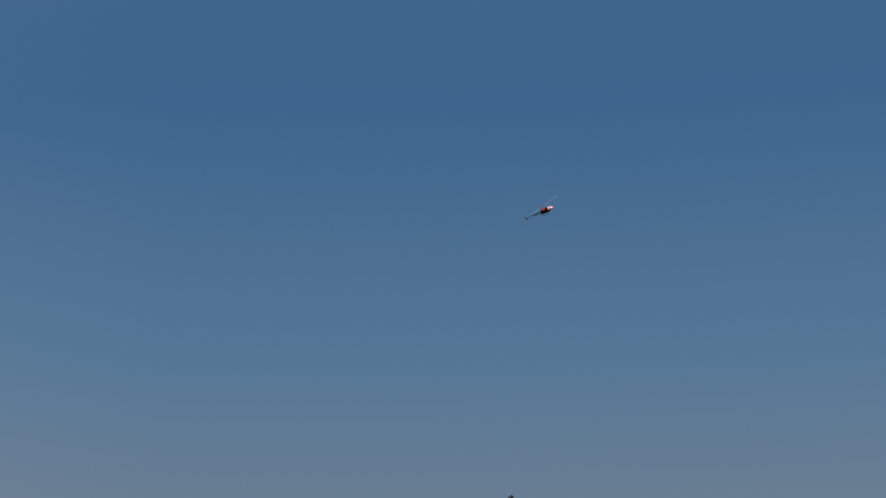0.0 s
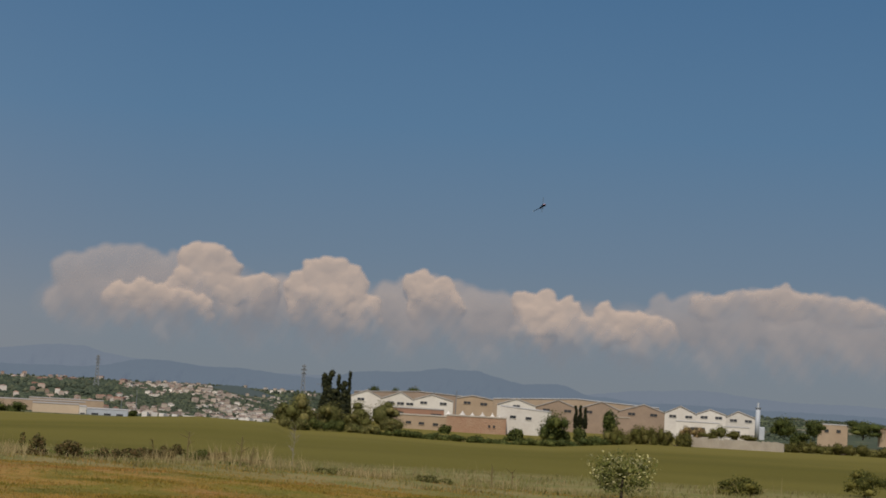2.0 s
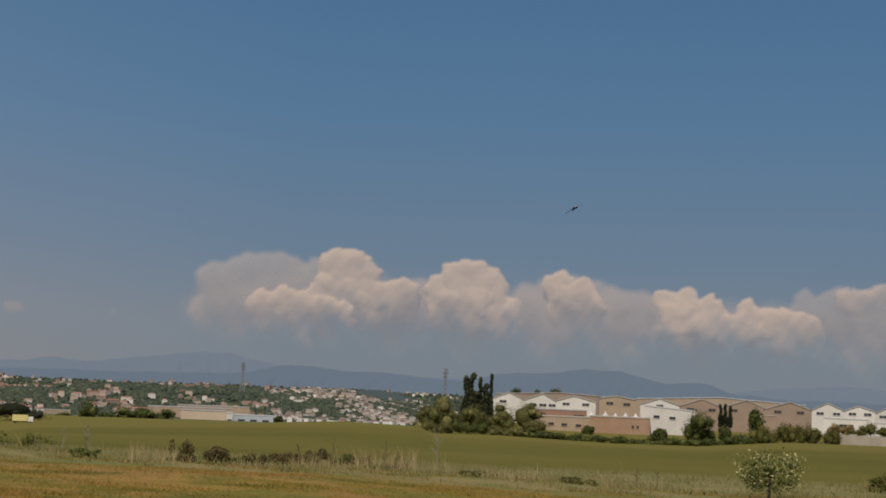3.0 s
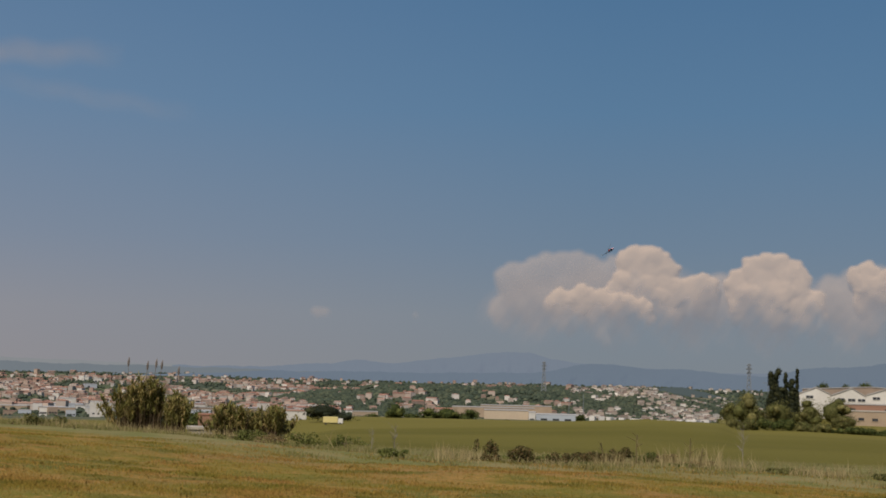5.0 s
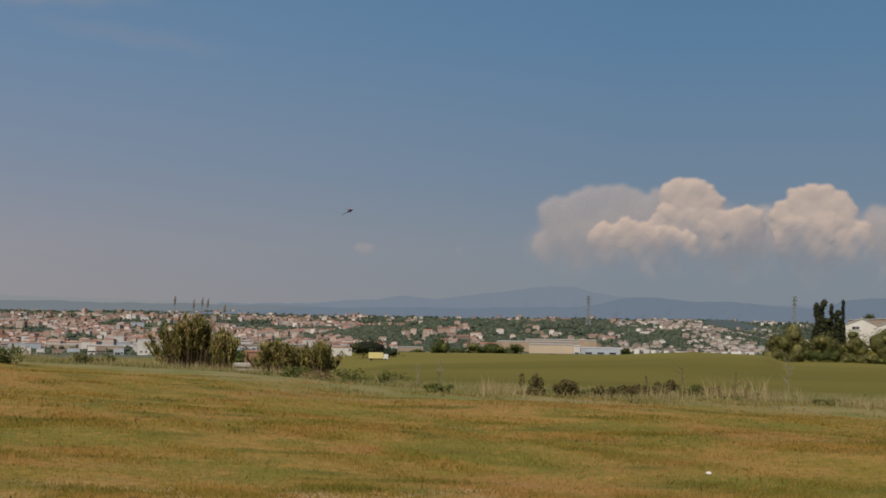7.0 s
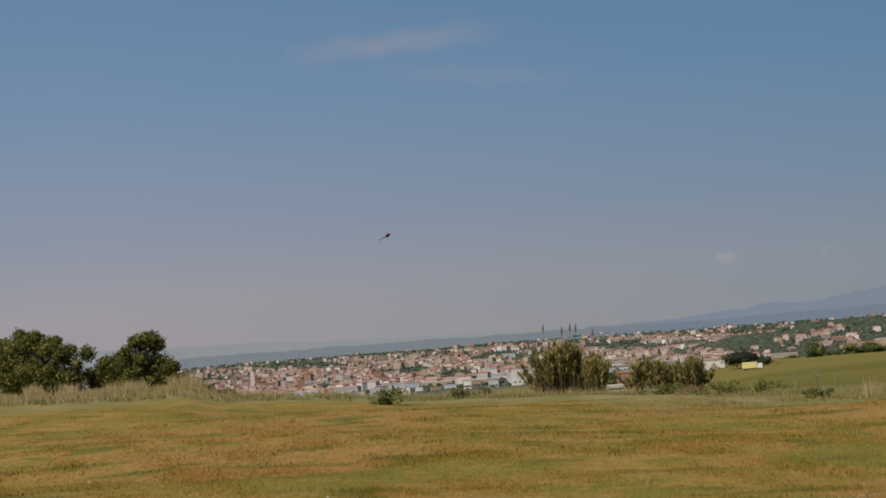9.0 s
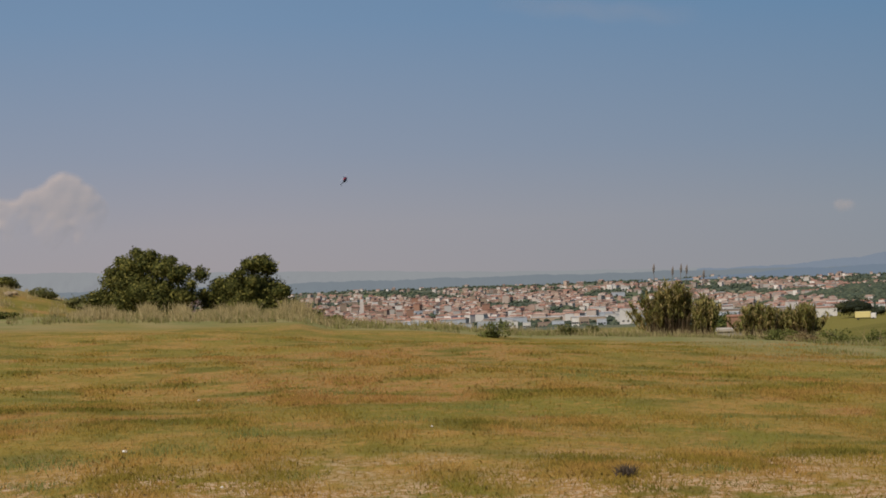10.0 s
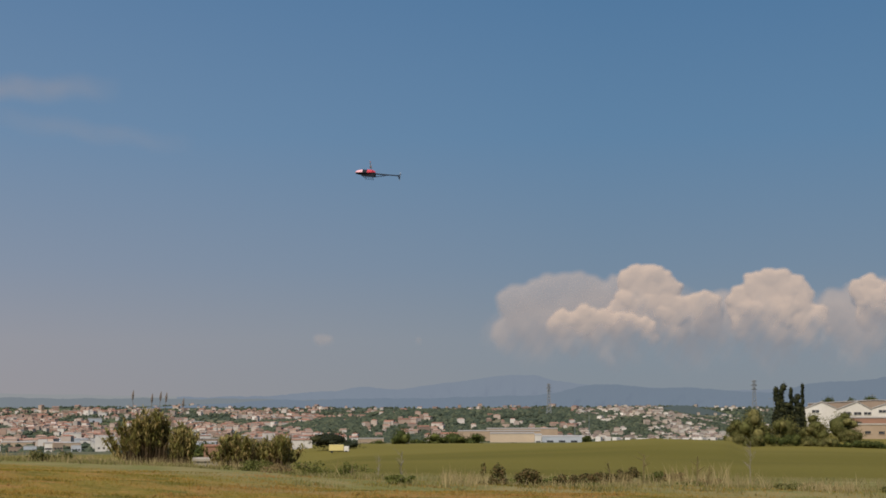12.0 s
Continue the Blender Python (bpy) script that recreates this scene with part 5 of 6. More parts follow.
# ---- pylons, poles and masts ----
def pylon(az, r, base_el, top_el, label):
    base = EYE[2] + r * math.tan(radians(base_el))
    h = EYE[2] + r * math.tan(radians(top_el)) - base
    ob = thing("pylon", plane_frame(az, r, base), label, "pylon", "power pylons")
    t = 0.4

    def wide(f):
        return h * (0.06 * (1 - f) ** 1.3 + 0.022)

    for sx in (-1, 1):
        for sy in (-1, 1):
            bm = bmesh.new()
            for k in range(8):
                a, b = k / 8, (k + 1) / 8
                rod(bm, (sx * wide(a), sy * wide(a), h * a), (sx * wide(b), sy * wide(b), h * b), t, t, 4)
            part("leg", bm, M_STEEL, ob)
    for k in range(8):
        a, b = k / 8, (k + 1) / 8
        bm = bmesh.new()
        for sy in (-1, 1):
            rod(bm, (-wide(a), sy * wide(a), h * a), (wide(b), sy * wide(b), h * b), t * 0.7, t * 0.7, 4)
            rod(bm, (wide(a), sy * wide(a), h * a), (-wide(b), sy * wide(b), h * b), t * 0.7, t * 0.7, 4)
        part("brace", bm, M_STEEL, ob)
    for f, s in ((0.76, 0.065), (0.87, 0.08), (0.97, 0.06)):
        bm = bmesh.new()
        rod(bm, (-h * s, 0, h * f), (h * s, 0, h * f), t * 1.2, t * 1.2, 4)
        rod(bm, (-h * s, 0, h * f), (0, 0, h * (f + 0.04)), t, t, 4)
        rod(bm, (h * s, 0, h * f), (0, 0, h * (f + 0.04)), t, t, 4)
        part("crossarm", bm, M_STEEL, ob)


pylon(0.0, 1500, -0.55, 0.48, "grey lattice power pylon above the village")
pylon(7.1, 1400, -0.7, 0.57, "grey lattice power pylon behind the cypresses")


def mast(az, r, base_el, top_el, label, arm=0.0, thick=0.16, name="pole"):
    base = EYE[2] + r * math.tan(radians(base_el))
    h = EYE[2] + r * math.tan(radians(top_el)) - base
    ob = thing(name, plane_frame(az, r, base), label, "pole", "masts and poles")
    part("shaft", rod(bmesh.new(), (0, 0, -1), (0, 0, h), thick, thick * 0.7, 8), M_STEEL, ob)
    if arm:
        part("crossarm", boxed(-arm, arm, -0.08, 0.08, h * 0.9, h * 0.9 + 0.2), M_STEEL, ob)
    return ob


mast(7.75, 700, -0.9, 0.02, "thin pole with a crossarm near the cypresses", 2.2)
mast(11.05, 745, -0.6, 0.1, "utility pole with a crossarm behind the halls", 1.6)
mast(12.5, 540, -1.2, 0.0, "dark slim pole in the works yard")
mast(0.9, 800, -1.45, -0.72, "tall slim lamp pole beside the sheds")
mast(1.4, 800, -1.45, -0.62, "tall slim lamp pole beside the sheds")
mast(-37.3, 260, -0.2, 1.12, "slim grey antenna mast on the bank", thick=0.2)
mast(-4.0, 650, -1.75, -1.2, "slim pole by the field trees")


# ---- sheds, vehicles and trees across the green field ----
block("depot", -2.07, -0.52, 730, -1.76, -1.26, M_CREAM, M_GREY_ROOF, [], "long sand coloured windowless depot", depth=22, group="depots")
block("depot", -0.5, -0.27, 725, -1.74, -1.3, M_WHITE, M_PALE_ROOF, [(0.5, 0.3)], "narrow white depot annex", depth=12, group="depots", win=(2.0, 2.4))
block("depot", -0.25, 1.15, 740, -1.74, -1.36, M_CHIMNEY, M_PALE_ROOF, [(0.2, 0.5), (0.5, 0.5), (0.8, 0.5)], "low grey shed with shuttered bays", depth=14, group="depots", win=(3.0, 1.4))
block("depot", -3.2, -0.3, 900, -1.35, -1.17, M_SANDBLOCK, M_GREY_ROOF, [], "long pale works building", depth=22, group="depots")
block("depot", -2.2, 0.3, 960, -1.25, -1.09, M_SANDBLOCK, M_GREY_ROOF, [], "long pale works building", depth=22, group="depots")
block("cottage", -12.05, -11.4, 330, -2.5, -1.66, M_BRICK, M_TILE_ROOF_OWN, [(0.4, 0.5), (0.75, 0.5)], "orange brick cottage half hidden by reeds", depth=7, group="cottages", win=(0.5, 0.8))
block("cottage", -12.4, -11.5, 180, -2.7, -2.16, M_CONCRETE, M_CONCRETE, [], "low grey shed half hidden by reeds", depth=5, group="cottages")
block("cottage", -9.0, -8.3, 520, -2.1, -1.45, M_WHITE, M_TILE_ROOF_OWN, [(0.3, 0.5), (0.7, 0.5)], "white house with a red roof below the field", depth=9, group="cottages", win=(0.9, 1.1))
block("cottage", -6.7, -5.8, 900, -1.75, -1.42, M_SANDBLOCK, M_GREY_ROOF, [(0.3, 0.5), (0.7, 0.5)], "long pale building among trees", depth=12, group="cottages")
for k, (az, r, te, be, w) in enumerate(((-5.2, 600, -1.0, -1.85, 0.75), (-4.0, 640, -1.25, -1.75, 0.9), (-3.3, 640, -1.2, -1.75, 0.9), (-2.6, 640, -1.25, -1.75, 0.8), (-6.1, 640, -1.5, -1.8, 0.6), (-4.6, 640, -1.45, -1.8, 0.6), (-1.8, 640, -1.6, -1.75, 0.25), (-1.25, 640, -1.58, -1.75, 0.3), (1.3, 680, -1.35, -1.7, 0.35), (-12.0, 350, -1.5, -2.2, 0.95))):
    tree(az, r, te, be, w, M_TREE, 230 + k, "leafy green tree on the field's far edge", group="field trees")
tree(-7.62, 470, -1.16, -1.83, 1.6, M_CYPRESS, 245, "broad dark umbrella pine by the track", group="field trees")


SHED = "flat-roofed pale shed at the foot of the hill"
block("industrial_shed", -15.75, -15.08, 1700, -1.86, -1.27, M_WHITE, M_PALE_ROOF, [(0.2, 0.3), (0.45, 0.3), (0.7, 0.3)], SHED, depth=20, group="valley sheds", win=(2.2, 1.6))
shed_rng = np.random.RandomState(19)
az = -24.5
while az < -16.0:
    wide, gap = shed_rng.uniform(0.25, 0.75), shed_rng.uniform(0.02, 0.3)
    k = shed_rng.randint(6)
    block("industrial_shed", az, az + wide, shed_rng.uniform(1680, 1780), -1.95, shed_rng.uniform(-1.68, -1.46), (M_WHITE, M_CHIMNEY, M_SANDBLOCK, M_GREY_ROOF, M_WHITE, M_TAN)[k], (M_PALE_ROOF, M_GREY_ROOF, M_PALE_ROOF, M_CHIMNEY, M_GREY_ROOF, M_TILE_ROOF_OWN)[k],
          [(0.2, 0.6), (0.5, 0.6), (0.8, 0.6)], SHED, depth=16, group="valley sheds", win=(2.2, 1.6))
    az += wide + gap


def lorry(az, r, heading, label, colour, length=6.2):
    p = on_ground(az, r)
    ob = thing("lorry", Matrix.Translation(p) @ pose(0, 0, 0, 0, 0, heading), label, "lorry", "parked vehicles")
    n = length / 2
    part("box_body", boxed(-n, n - 1.9, -1.15, 1.15, 0.75, 2.9, bevel=0.08), colour, ob)
    cab = part("cab", boxed(n - 1.8, n, -1.1, 1.1, 0.45, 2.3, bevel=0.2), M_WHITE, ob, "white cab")
    part("windscreen", boxed(n - 0.25, n + 0.02, -0.9, 0.9, 1.35, 2.05), M_GLASS, cab)
    for x in (-n + 1.0, n - 1.0):
        for y in (-1.0, 1.0):
            part("wheel", rod(bmesh.new(), (x, y - 0.12, 0.42), (x, y + 0.12, 0.42), 0.42, 0.42, 14), M_RUBBER, ob)
    part("chassis", boxed(-n, n, -0.5, 0.5, 0.45, 0.75), M_RUBBER, ob)
    return ob


van = lorry(-7.36, 425, 4, "yellow and white box lorry on the field track", M_YELLOW, 7.2)
van.scale = (0.72, 0.72, 0.72)
first = lorry(1.3, 690, 80, "white box lorry in a long parked row", M_WHITE, 4.6)
for k in range(13):
    az = 1.75 + k * 0.33 + 0.05 * math.sin(k * 5)
    q = on_ground(az, 690 + 3 * math.sin(k))
    copy_thing(first, Matrix.Translation(q) @ pose(0, 0, 0, 0, 0, 74 + 24 * math.sin(k * 2.1)))


# ---- the town in the valley ----
def house_shape(w, d, h, pitch, hip):
    """Walls and a tiled roof as vertices and faces, about the middle of the base."""
    e = 0.4
    wall_v = [(x, y, z) for z in (-3, h) for x, y in ((-w / 2, -d / 2), (w / 2, -d / 2), (w / 2, d / 2), (-w / 2, d / 2))]
    wall_f = [(0, 1, 5, 4), (1, 2, 6, 5), (2, 3, 7, 6), (3, 0, 4, 7), (4, 5, 6, 7)]
    t = h + pitch
    g = hip * d / 2
    roof_v = [(-w / 2 - e, -d / 2 - e, h), (w / 2 + e, -d / 2 - e, h), (w / 2 + e, d / 2 + e, h), (-w / 2 - e, d / 2 + e, h), (-w / 2 - e + g, 0, t), (w / 2 + e - g, 0, t)]
    roof_f = [(0, 1, 5, 4), (2, 3, 4, 5), (1, 2, 5), (3, 0, 4), (3, 2, 1, 0)]
    return wall_v, wall_f, roof_v, roof_f


def quarter(az, r):
    """Where the town is built up (high) and where trees stand (low): drawn-out quarters along the slope."""
    return math.sin(r / 88 + 2.2 * math.sin(az * 0.55)) + math.sin(az * 1.3 + r / 170) + 0.8 * math.sin(r / 41 - az * 1.9) + 0.5 * math.sin(az * 5.1 + r / 60)


def town():
    rng = np.random.RandomState(77)
    spots = []
    while len(spots) < 6000:
        az = rng.uniform(-37, 7.6) if rng.rand() < 0.85 else rng.uniform(1, 7.6)
        r = 2050 + 2300 * rng.rand() ** 0.85
        x, y = r * math.sin(radians(az)), r * math.cos(radians(az))
        f = quarter(az, r)
        if az < -16:
            want, bound = 0.9, -1.1 if r < 3150 and az < -20 else -0.35
        elif az < -8:
            want, bound = 0.6, -0.15
        elif az < 1:
            want, bound = (0.30 if r < 2450 else 0.10), 0.1
        else:
            want, bound = (0.6 if abs(r - 2500) < 380 else 0.04), -0.55
        if az < -9:
            want *= min(1.0, max(0.08, (4150 - r) / 900))
        if rng.rand() > want or f < bound + 0.3 * rng.normal():
            continue
        spots.append((r, az, x, y))
    spots.sort()
    kinds = []
    for w, d, h, p, hip in ((11, 9, 5.5, 1.8, 0), (14, 9, 6.5, 2.0, 0), (10, 10, 8.0, 1.9, 0.9), (17, 11, 9.5, 1.6, 0.8), (13, 12, 12.5, 1.4, 0.8), (22, 11, 8, 1.8, 0)):
        wv, wf, rv, rf = house_shape(w, d, h, p, hip)
        kinds.append((wv, wf, rv, rf, mesh_from("wall", wv, wf, M_HOUSE_WALL_OWN), mesh_from("roof", rv, rf, M_TILE_ROOF_OWN)))
    WV, WF, RV, RF = [], [], [], []
    HV, HF, GV, GF = [], [], [], []
    for k, (r, az, x, y) in enumerate(spots):
        q = kinds[rng.randint(len(kinds))]
        m = Matrix.Translation((x, y, gz(x, y))) @ pose(0, 0, 0, 0, 0, rng.choice([0, 90, 20, 110, -30]) + rng.normal(0, 6))
        if k < 220 and az < 1:
            ob = thing("house", m, "plain rendered town house with a clay tile roof", "house", "town houses")
            part("wall", q[4], None, ob)
            part("roof", q[5], None, ob)
        else:
            s = rng.uniform(0.42, 0.85) if az < -8 else rng.uniform(0.45, 0.8) if az < 1 else rng.uniform(0.36, 0.62)
            walls, wall_faces = (WV, WF) if az < 1 else (HV, HF)
            n = len(walls)
            walls += [m @ (Vector(v) * s) for v in q[0]]
            wall_faces += [tuple(i + n for i in f) for f in q[1]]
            tops, top_faces = (RV, RF) if az < 1 else (GV, GF)
            n = len(tops)
            tops += [m @ (Vector(v) * s) for v in q[2]]
            top_faces += [tuple(i + n for i in f) for f in q[3]]
    far = tagged(new("town_houses", mesh_from("town_houses", WV, WF, M_HOUSE_WALL)), "countless pale rendered houses of the far town", "houses", kind="stuff")
    roofs = part("roofs", mesh_from("roofs", RV, RF, M_TILE_ROOF), None, far, "clay tile roofs")
    tagged(roofs, kind="stuff")
    village = tagged(new("village_houses", mesh_from("village_houses", HV, HF, M_VILLAGE)), "whitewashed houses stepping up a far hillside", "houses", kind="stuff")
    tagged(part("roofs", mesh_from("roofs", GV, GF, M_BROWN_ROOF), None, village, "dull brown tile roofs"), kind="stuff")
    # large flat sheds on the valley floor, and taller blocks
    for k in range(75):
        az = rng.uniform(-27, -8.5)
        r = rng.uniform(1950, 2350) if rng.rand() < 0.7 else rng.uniform(2400, 3600)
        x, y = r * math.sin(radians(az)), r * math.cos(radians(az))
        w, d, h = rng.uniform(14, 42), rng.uniform(12, 24), rng.uniform(5, 8.5)
        ob = thing("industrial_shed", Matrix.Translation((x, y, gz(x, y))) @ pose(0, 0, 0, 0, 0, -az + rng.normal(0, 14)), "flat-roofed white industrial shed in the valley", "shed", "valley sheds")
        part("wall", boxed(-w / 2, w / 2, -d / 2, d / 2, -3, h), (M_WHITE, M_CHIMNEY, M_SANDBLOCK, M_TAN)[k % 4], ob)
        part("roof", boxed(-w / 2 - 0.3, w / 2 + 0.3, -d / 2 - 0.3, d / 2 + 0.3, h, h + 0.7), M_PALE_ROOF if rng.rand() < 0.7 else M_GREY_ROOF, ob)
        part("doorway", boxed(-w * 0.3, -w * 0.3 + 4, -d / 2 - 0.15, -d / 2 + 0.3, 0, 4), M_GLASS, ob)
    for k in range(36):
        az = rng.uniform(-27.5, -19) if k < 36 else rng.uniform(-19, -9)
        r = rng.uniform(2500, 3300)
        x, y = r * math.sin(radians(az)), r * math.cos(radians(az))
        w, d, h = rng.uniform(9, 13), rng.uniform(9, 12), rng.uniform(9, 16)
        ob = thing("apartment_block", Matrix.Translation((x, y, gz(x, y))) @ pose(0, 0, 0, 0, 0, -az + rng.normal(0, 20)), "tall plain apartment block in the town", "building", "apartment blocks")
        part("wall", boxed(-w / 2, w / 2, -d / 2, d / 2, -3, h), (M_HOUSE_WALL_OWN, M_BRICK, M_WHITE, M_TAN)[rng.randint(4)], ob)
        part("roof", boxed(-w / 2 - 0.4, w / 2 + 0.4, -d / 2 - 0.4, d / 2 + 0.4, h, h + 0.9), M_TILE_ROOF_OWN, ob)


town()


def church(az, r):
    x, y = r * math.sin(radians(az)), r * math.cos(radians(az))
    ob = thing("bell_tower", Matrix.Translation((x, y, gz(x, y))) @ pose(0, 0, 0, 0, 0, -az), "slender pale bell tower over the town roofs", "tower")
    part("shaft", boxed(-3.2, 3.2, -3.2, 3.2, -3, 24), M_HOUSE_WALL_OWN, ob)
    part("belfry", boxed(-2.7, 2.7, -2.7, 2.7, 24, 29), M_WHITE, ob)
    part("spire", rod(bmesh.new(), (0, 0, 29), (0, 0, 34), 3.0, 0.2, 4), M_TILE_ROOF_OWN, ob)


church(-24.8, 2750)


def woods():
    """Trees and hedgerows of the valley, each a ragged low clump."""
    rng = np.random.RandomState(91)
    bm = bmesh.new()
    bmesh.ops.create_icosphere(bm, subdivisions=1, radius=1.0)
    bm.verts.ensure_lookup_table()
    sv = np.array([v.co[:] for v in bm.verts])
    sf = np.array([[v.index for v in f.verts] for f in bm.faces])
    bm.free()
    V, T, n = [], [], 0
    k = 0
    while k < 46000:
        az, r = rng.uniform(-42, 26), 1000 * (4650 / 1000) ** (rng.rand() ** 0.6)
        if rng.rand() < 0.4:
            az, r = rng.uniform(-10, 7.5), rng.uniform(2050, 3300)
        if az > 6.5 and r < 800 or az < 6 and r < 1500:
            continue
        x, y = r * math.sin(radians(az)), r * math.cos(radians(az))
        core_town = az < -20 and 2000 < r < 3150
        if quarter(az, r) > (-0.9 if core_town else 0.15 if az < -8 else 0.9) + 0.45 * rng.normal() and rng.rand() < 0.93:
            continue
        s = rng.uniform(1.0, 3.0) * (1.0 if r < 2500 else 1.25)
        v = sv * (1 + rng.normal(0, 0.22, (len(sv), 1))) * [s * rng.uniform(0.9, 1.8), s, s * rng.uniform(0.7, 1.15)] + [x, y, gz(x, y) + s * 0.5]
        V.append(v)
        T.append(sf + n)
        n += len(sv)
        k += 1
    me = mesh_arrays("woods", np.concatenate(V), np.concatenate(T), M_WOODS)
    tagged(new("woods", me), "dark green trees and hedgerows across the valley", "woods", kind="stuff")


woods()


# ---- grass ----
def grass():
    rng = np.random.RandomState(5)

    def near(n, r0, r1, a0=-41.0, a1=27.0, power=1.0, clumped=False):
        def place(c):
            m = c * 6 if clumped else c
            r = r0 * (r1 / r0) ** (rng.rand(m) ** power)
            az = np.radians(rng.uniform(a0, a1, m))
            if clumped:
                x, y = r * np.sin(az), r * np.cos(az)
                f = np.sin(x * 1.7 + 2 * np.sin(y * 0.61)) + np.sin(y * 1.3 - x * 0.67) + np.sin(x * 3.9 + y * 2.7) + rng.normal(0, 1.1, m)
                best = np.argsort(-f)[:c]
                r, az = r[best], az[best]
            x, y = r * np.sin(az), r * np.cos(az)
            return np.stack([x, y, ground_z(x, y) - 0.01], -1)
        return place

    V, T, n = [], [], 0
    for count, r0, r1, h, w in ((170000, 9, 24, 0.030, 0.010), (90000, 22, 52, 0.035, 0.020), (16000, 9, 26, 0.055, 0.008)):
        v, t = blades(count, near(count, r0, r1), h, w, rng, 1.1, 0.2)
        V.append(v)
        T.append(t + n)
        n += len(v)
    tagged(new("grass", upward(mesh_arrays("grass", np.concatenate(V), np.concatenate(T), M_BLADE))), "short mown grass, half dry and straw coloured", "grass", kind="stuff")
    V, T, n = [], [], 0
    for count, r0, r1, h, w in ((60000, 12, 24, 0.055, 0.012), (60000, 22, 46, 0.06, 0.022)):
        v, t = blades(count, near(count, r0, r1, clumped=True), h, w, rng, 0.8, 0.2)
        V.append(v)
        T.append(t + n)
        n += len(v)
    tagged(new("grass_clumps", upward(mesh_arrays("grass_clumps", np.concatenate(V), np.concatenate(T), M_BLADE), 0.88)), "ranker green grass growing in patches on the mown field", "grass", kind="stuff")
    V, T, n = [], [], 0
    for count, r0, r1, a0, a1, h, w in ((6000, 46, 74, -9, 27, 0.18, 0.035), (9000, 60, 76, -37, -9, 0.20, 0.04), (2500, 64, 74, -33, -25.5, 0.35, 0.03), (5000, 40, 52, -9, 27, 0.14, 0.03)):
        v, t = blades(count, near(count, r0, r1, a0, a1, 1.0, True), h, w, rng, 0.7, 0.2)
        V.append(v)
        T.append(t + n)
        n += len(v)
    tagged(new("weeds", upward(mesh_arrays("weeds", np.concatenate(V), np.concatenate(T), M_WEED), 0.75)), "tall half-dry weeds along the field margin", "weeds", kind="stuff")
    V, T, n = [], [], 0
    for count, r0, r1, a0, a1, h, w in ((6500, 62, 74, -35, -25.6, 0.34, 0.03), (900, 66, 74, -32.5, -30.8, 0.62, 0.03), (800, 66, 73, -29.8, -28.4, 0.58, 0.03), (700, 67, 73, -27.6, -26.2, 0.72, 0.03), (500, 64, 72, -34.4, -33.4, 0.55, 0.03), (3200, 84, 104, -41, -33.5, 0.26, 0.03), (1500, 66, 74, -25.6, -15, 0.35, 0.025), (240, 42, 49, -3.75, -2.1, 0.42, 0.022), (190, 43, 54, 4.0, 6.2, 0.62, 0.020), (90, 43, 52, 6.0, 7.6, 0.45, 0.02), (500, 44, 56, -2.2, 4.2, 0.22, 0.02), (900, 68, 73, -16, -8.5, 0.4, 0.022), (500, 41, 46, 8.5, 10.4, 0.26, 0.02), (260, 42, 52, 10.5, 17, 0.36, 0.016), (70, 46, 56, -8, 24, 0.7, 0.02), (160, 50, 54, 1.8, 3.8, 0.4, 0.022)):
        v, t = blades(count, near(count, r0, r1, a0, a1, 1.0, True), h, w, rng, 0.4, 0.3)
        V.append(v)
        T.append(t + n)
        n += len(v)
    tagged(new("dry_grass", upward(mesh_arrays("dry_grass", np.concatenate(V), np.concatenate(T), M_STRAW), 0.75)), "tall dead straw-coloured grass along the field margin", "weeds", kind="stuff")


grass()


def tuft(az, r, w, h, count, label, seed):
    rng = np.random.RandomState(seed)
    root = on_ground(az, r)
    v, t = blades(count, lambda c: np.stack([rng.normal(0, w / 4, c), rng.normal(0, w / 4, c), -0.02 + 0 * rng.rand(c)], -1), h, 0.008, rng, 0.6, 0.3)
    ob = new("grass_tuft", upward(mesh_arrays("grass_tuft", v, t, M_BARK if seed == 1 else M_SHRUB), 0.1 if seed == 1 else 0.8))
    ob.location = root
    tagged(ob, label, "grass tuft", "tufts", "stuff")


tuft(-15.75, 13.3, 0.12, 0.11, 450, "dark dead tuft standing in the mown grass", 1)
TUFTS = ((-13.84, 39), (-4.95, 26), (-36.5, 15.5), (-35.2, 15.3), (-32.0, 15.8), (-24.0, 18.5), (-21.2, 20.5), (-29.5, 17.5), (-17.6, 26), (-10.5, 30), (-4.6, 25), (2.0, 34), (-26.0, 24), (-13.0, 34))
for k, (az, r) in enumerate(TUFTS):
    tuft(az, r, 1.1, 0.06, 420, "rank green tuft in the mown grass", 10 + k)
tuft_rng = np.random.RandomState(3)
for k in range(70):
    r = 13 * (44 / 13) ** tuft_rng.rand()
    tuft(tuft_rng.uniform(-40, 22), r, tuft_rng.uniform(0.5, 1.6), 0.045 * tuft_rng.uniform(0.8, 1.5), 260, "rank green tuft in the mown grass", 40 + k)


def stone(az, r, s, seed):
    rng = np.random.RandomState(seed)
    bm = bmesh.new()
    bmesh.ops.create_icosphere(bm, subdivisions=2, radius=1.0)
    for v in bm.verts:
        v.co = Vector((v.co.x * s * 1.3, v.co.y * s, v.co.z * s * 0.7)) * (1 + 0.25 * noise.noise(v.co * 1.4 + Vector((seed, 0, 0))))
    me = bpy.data.meshes.new("stone")
    bm.to_mesh(me)
    bm.free()
    me.materials.append(M_SANDSTONE if s > 0.1 else M_STONE)
    ob = new("stone", me)
    ob.location = on_ground(az, r) + Vector((0, 0, s * 0.45))
    tagged(ob, "small pale limestone lying in the grass", "stone", "stones")


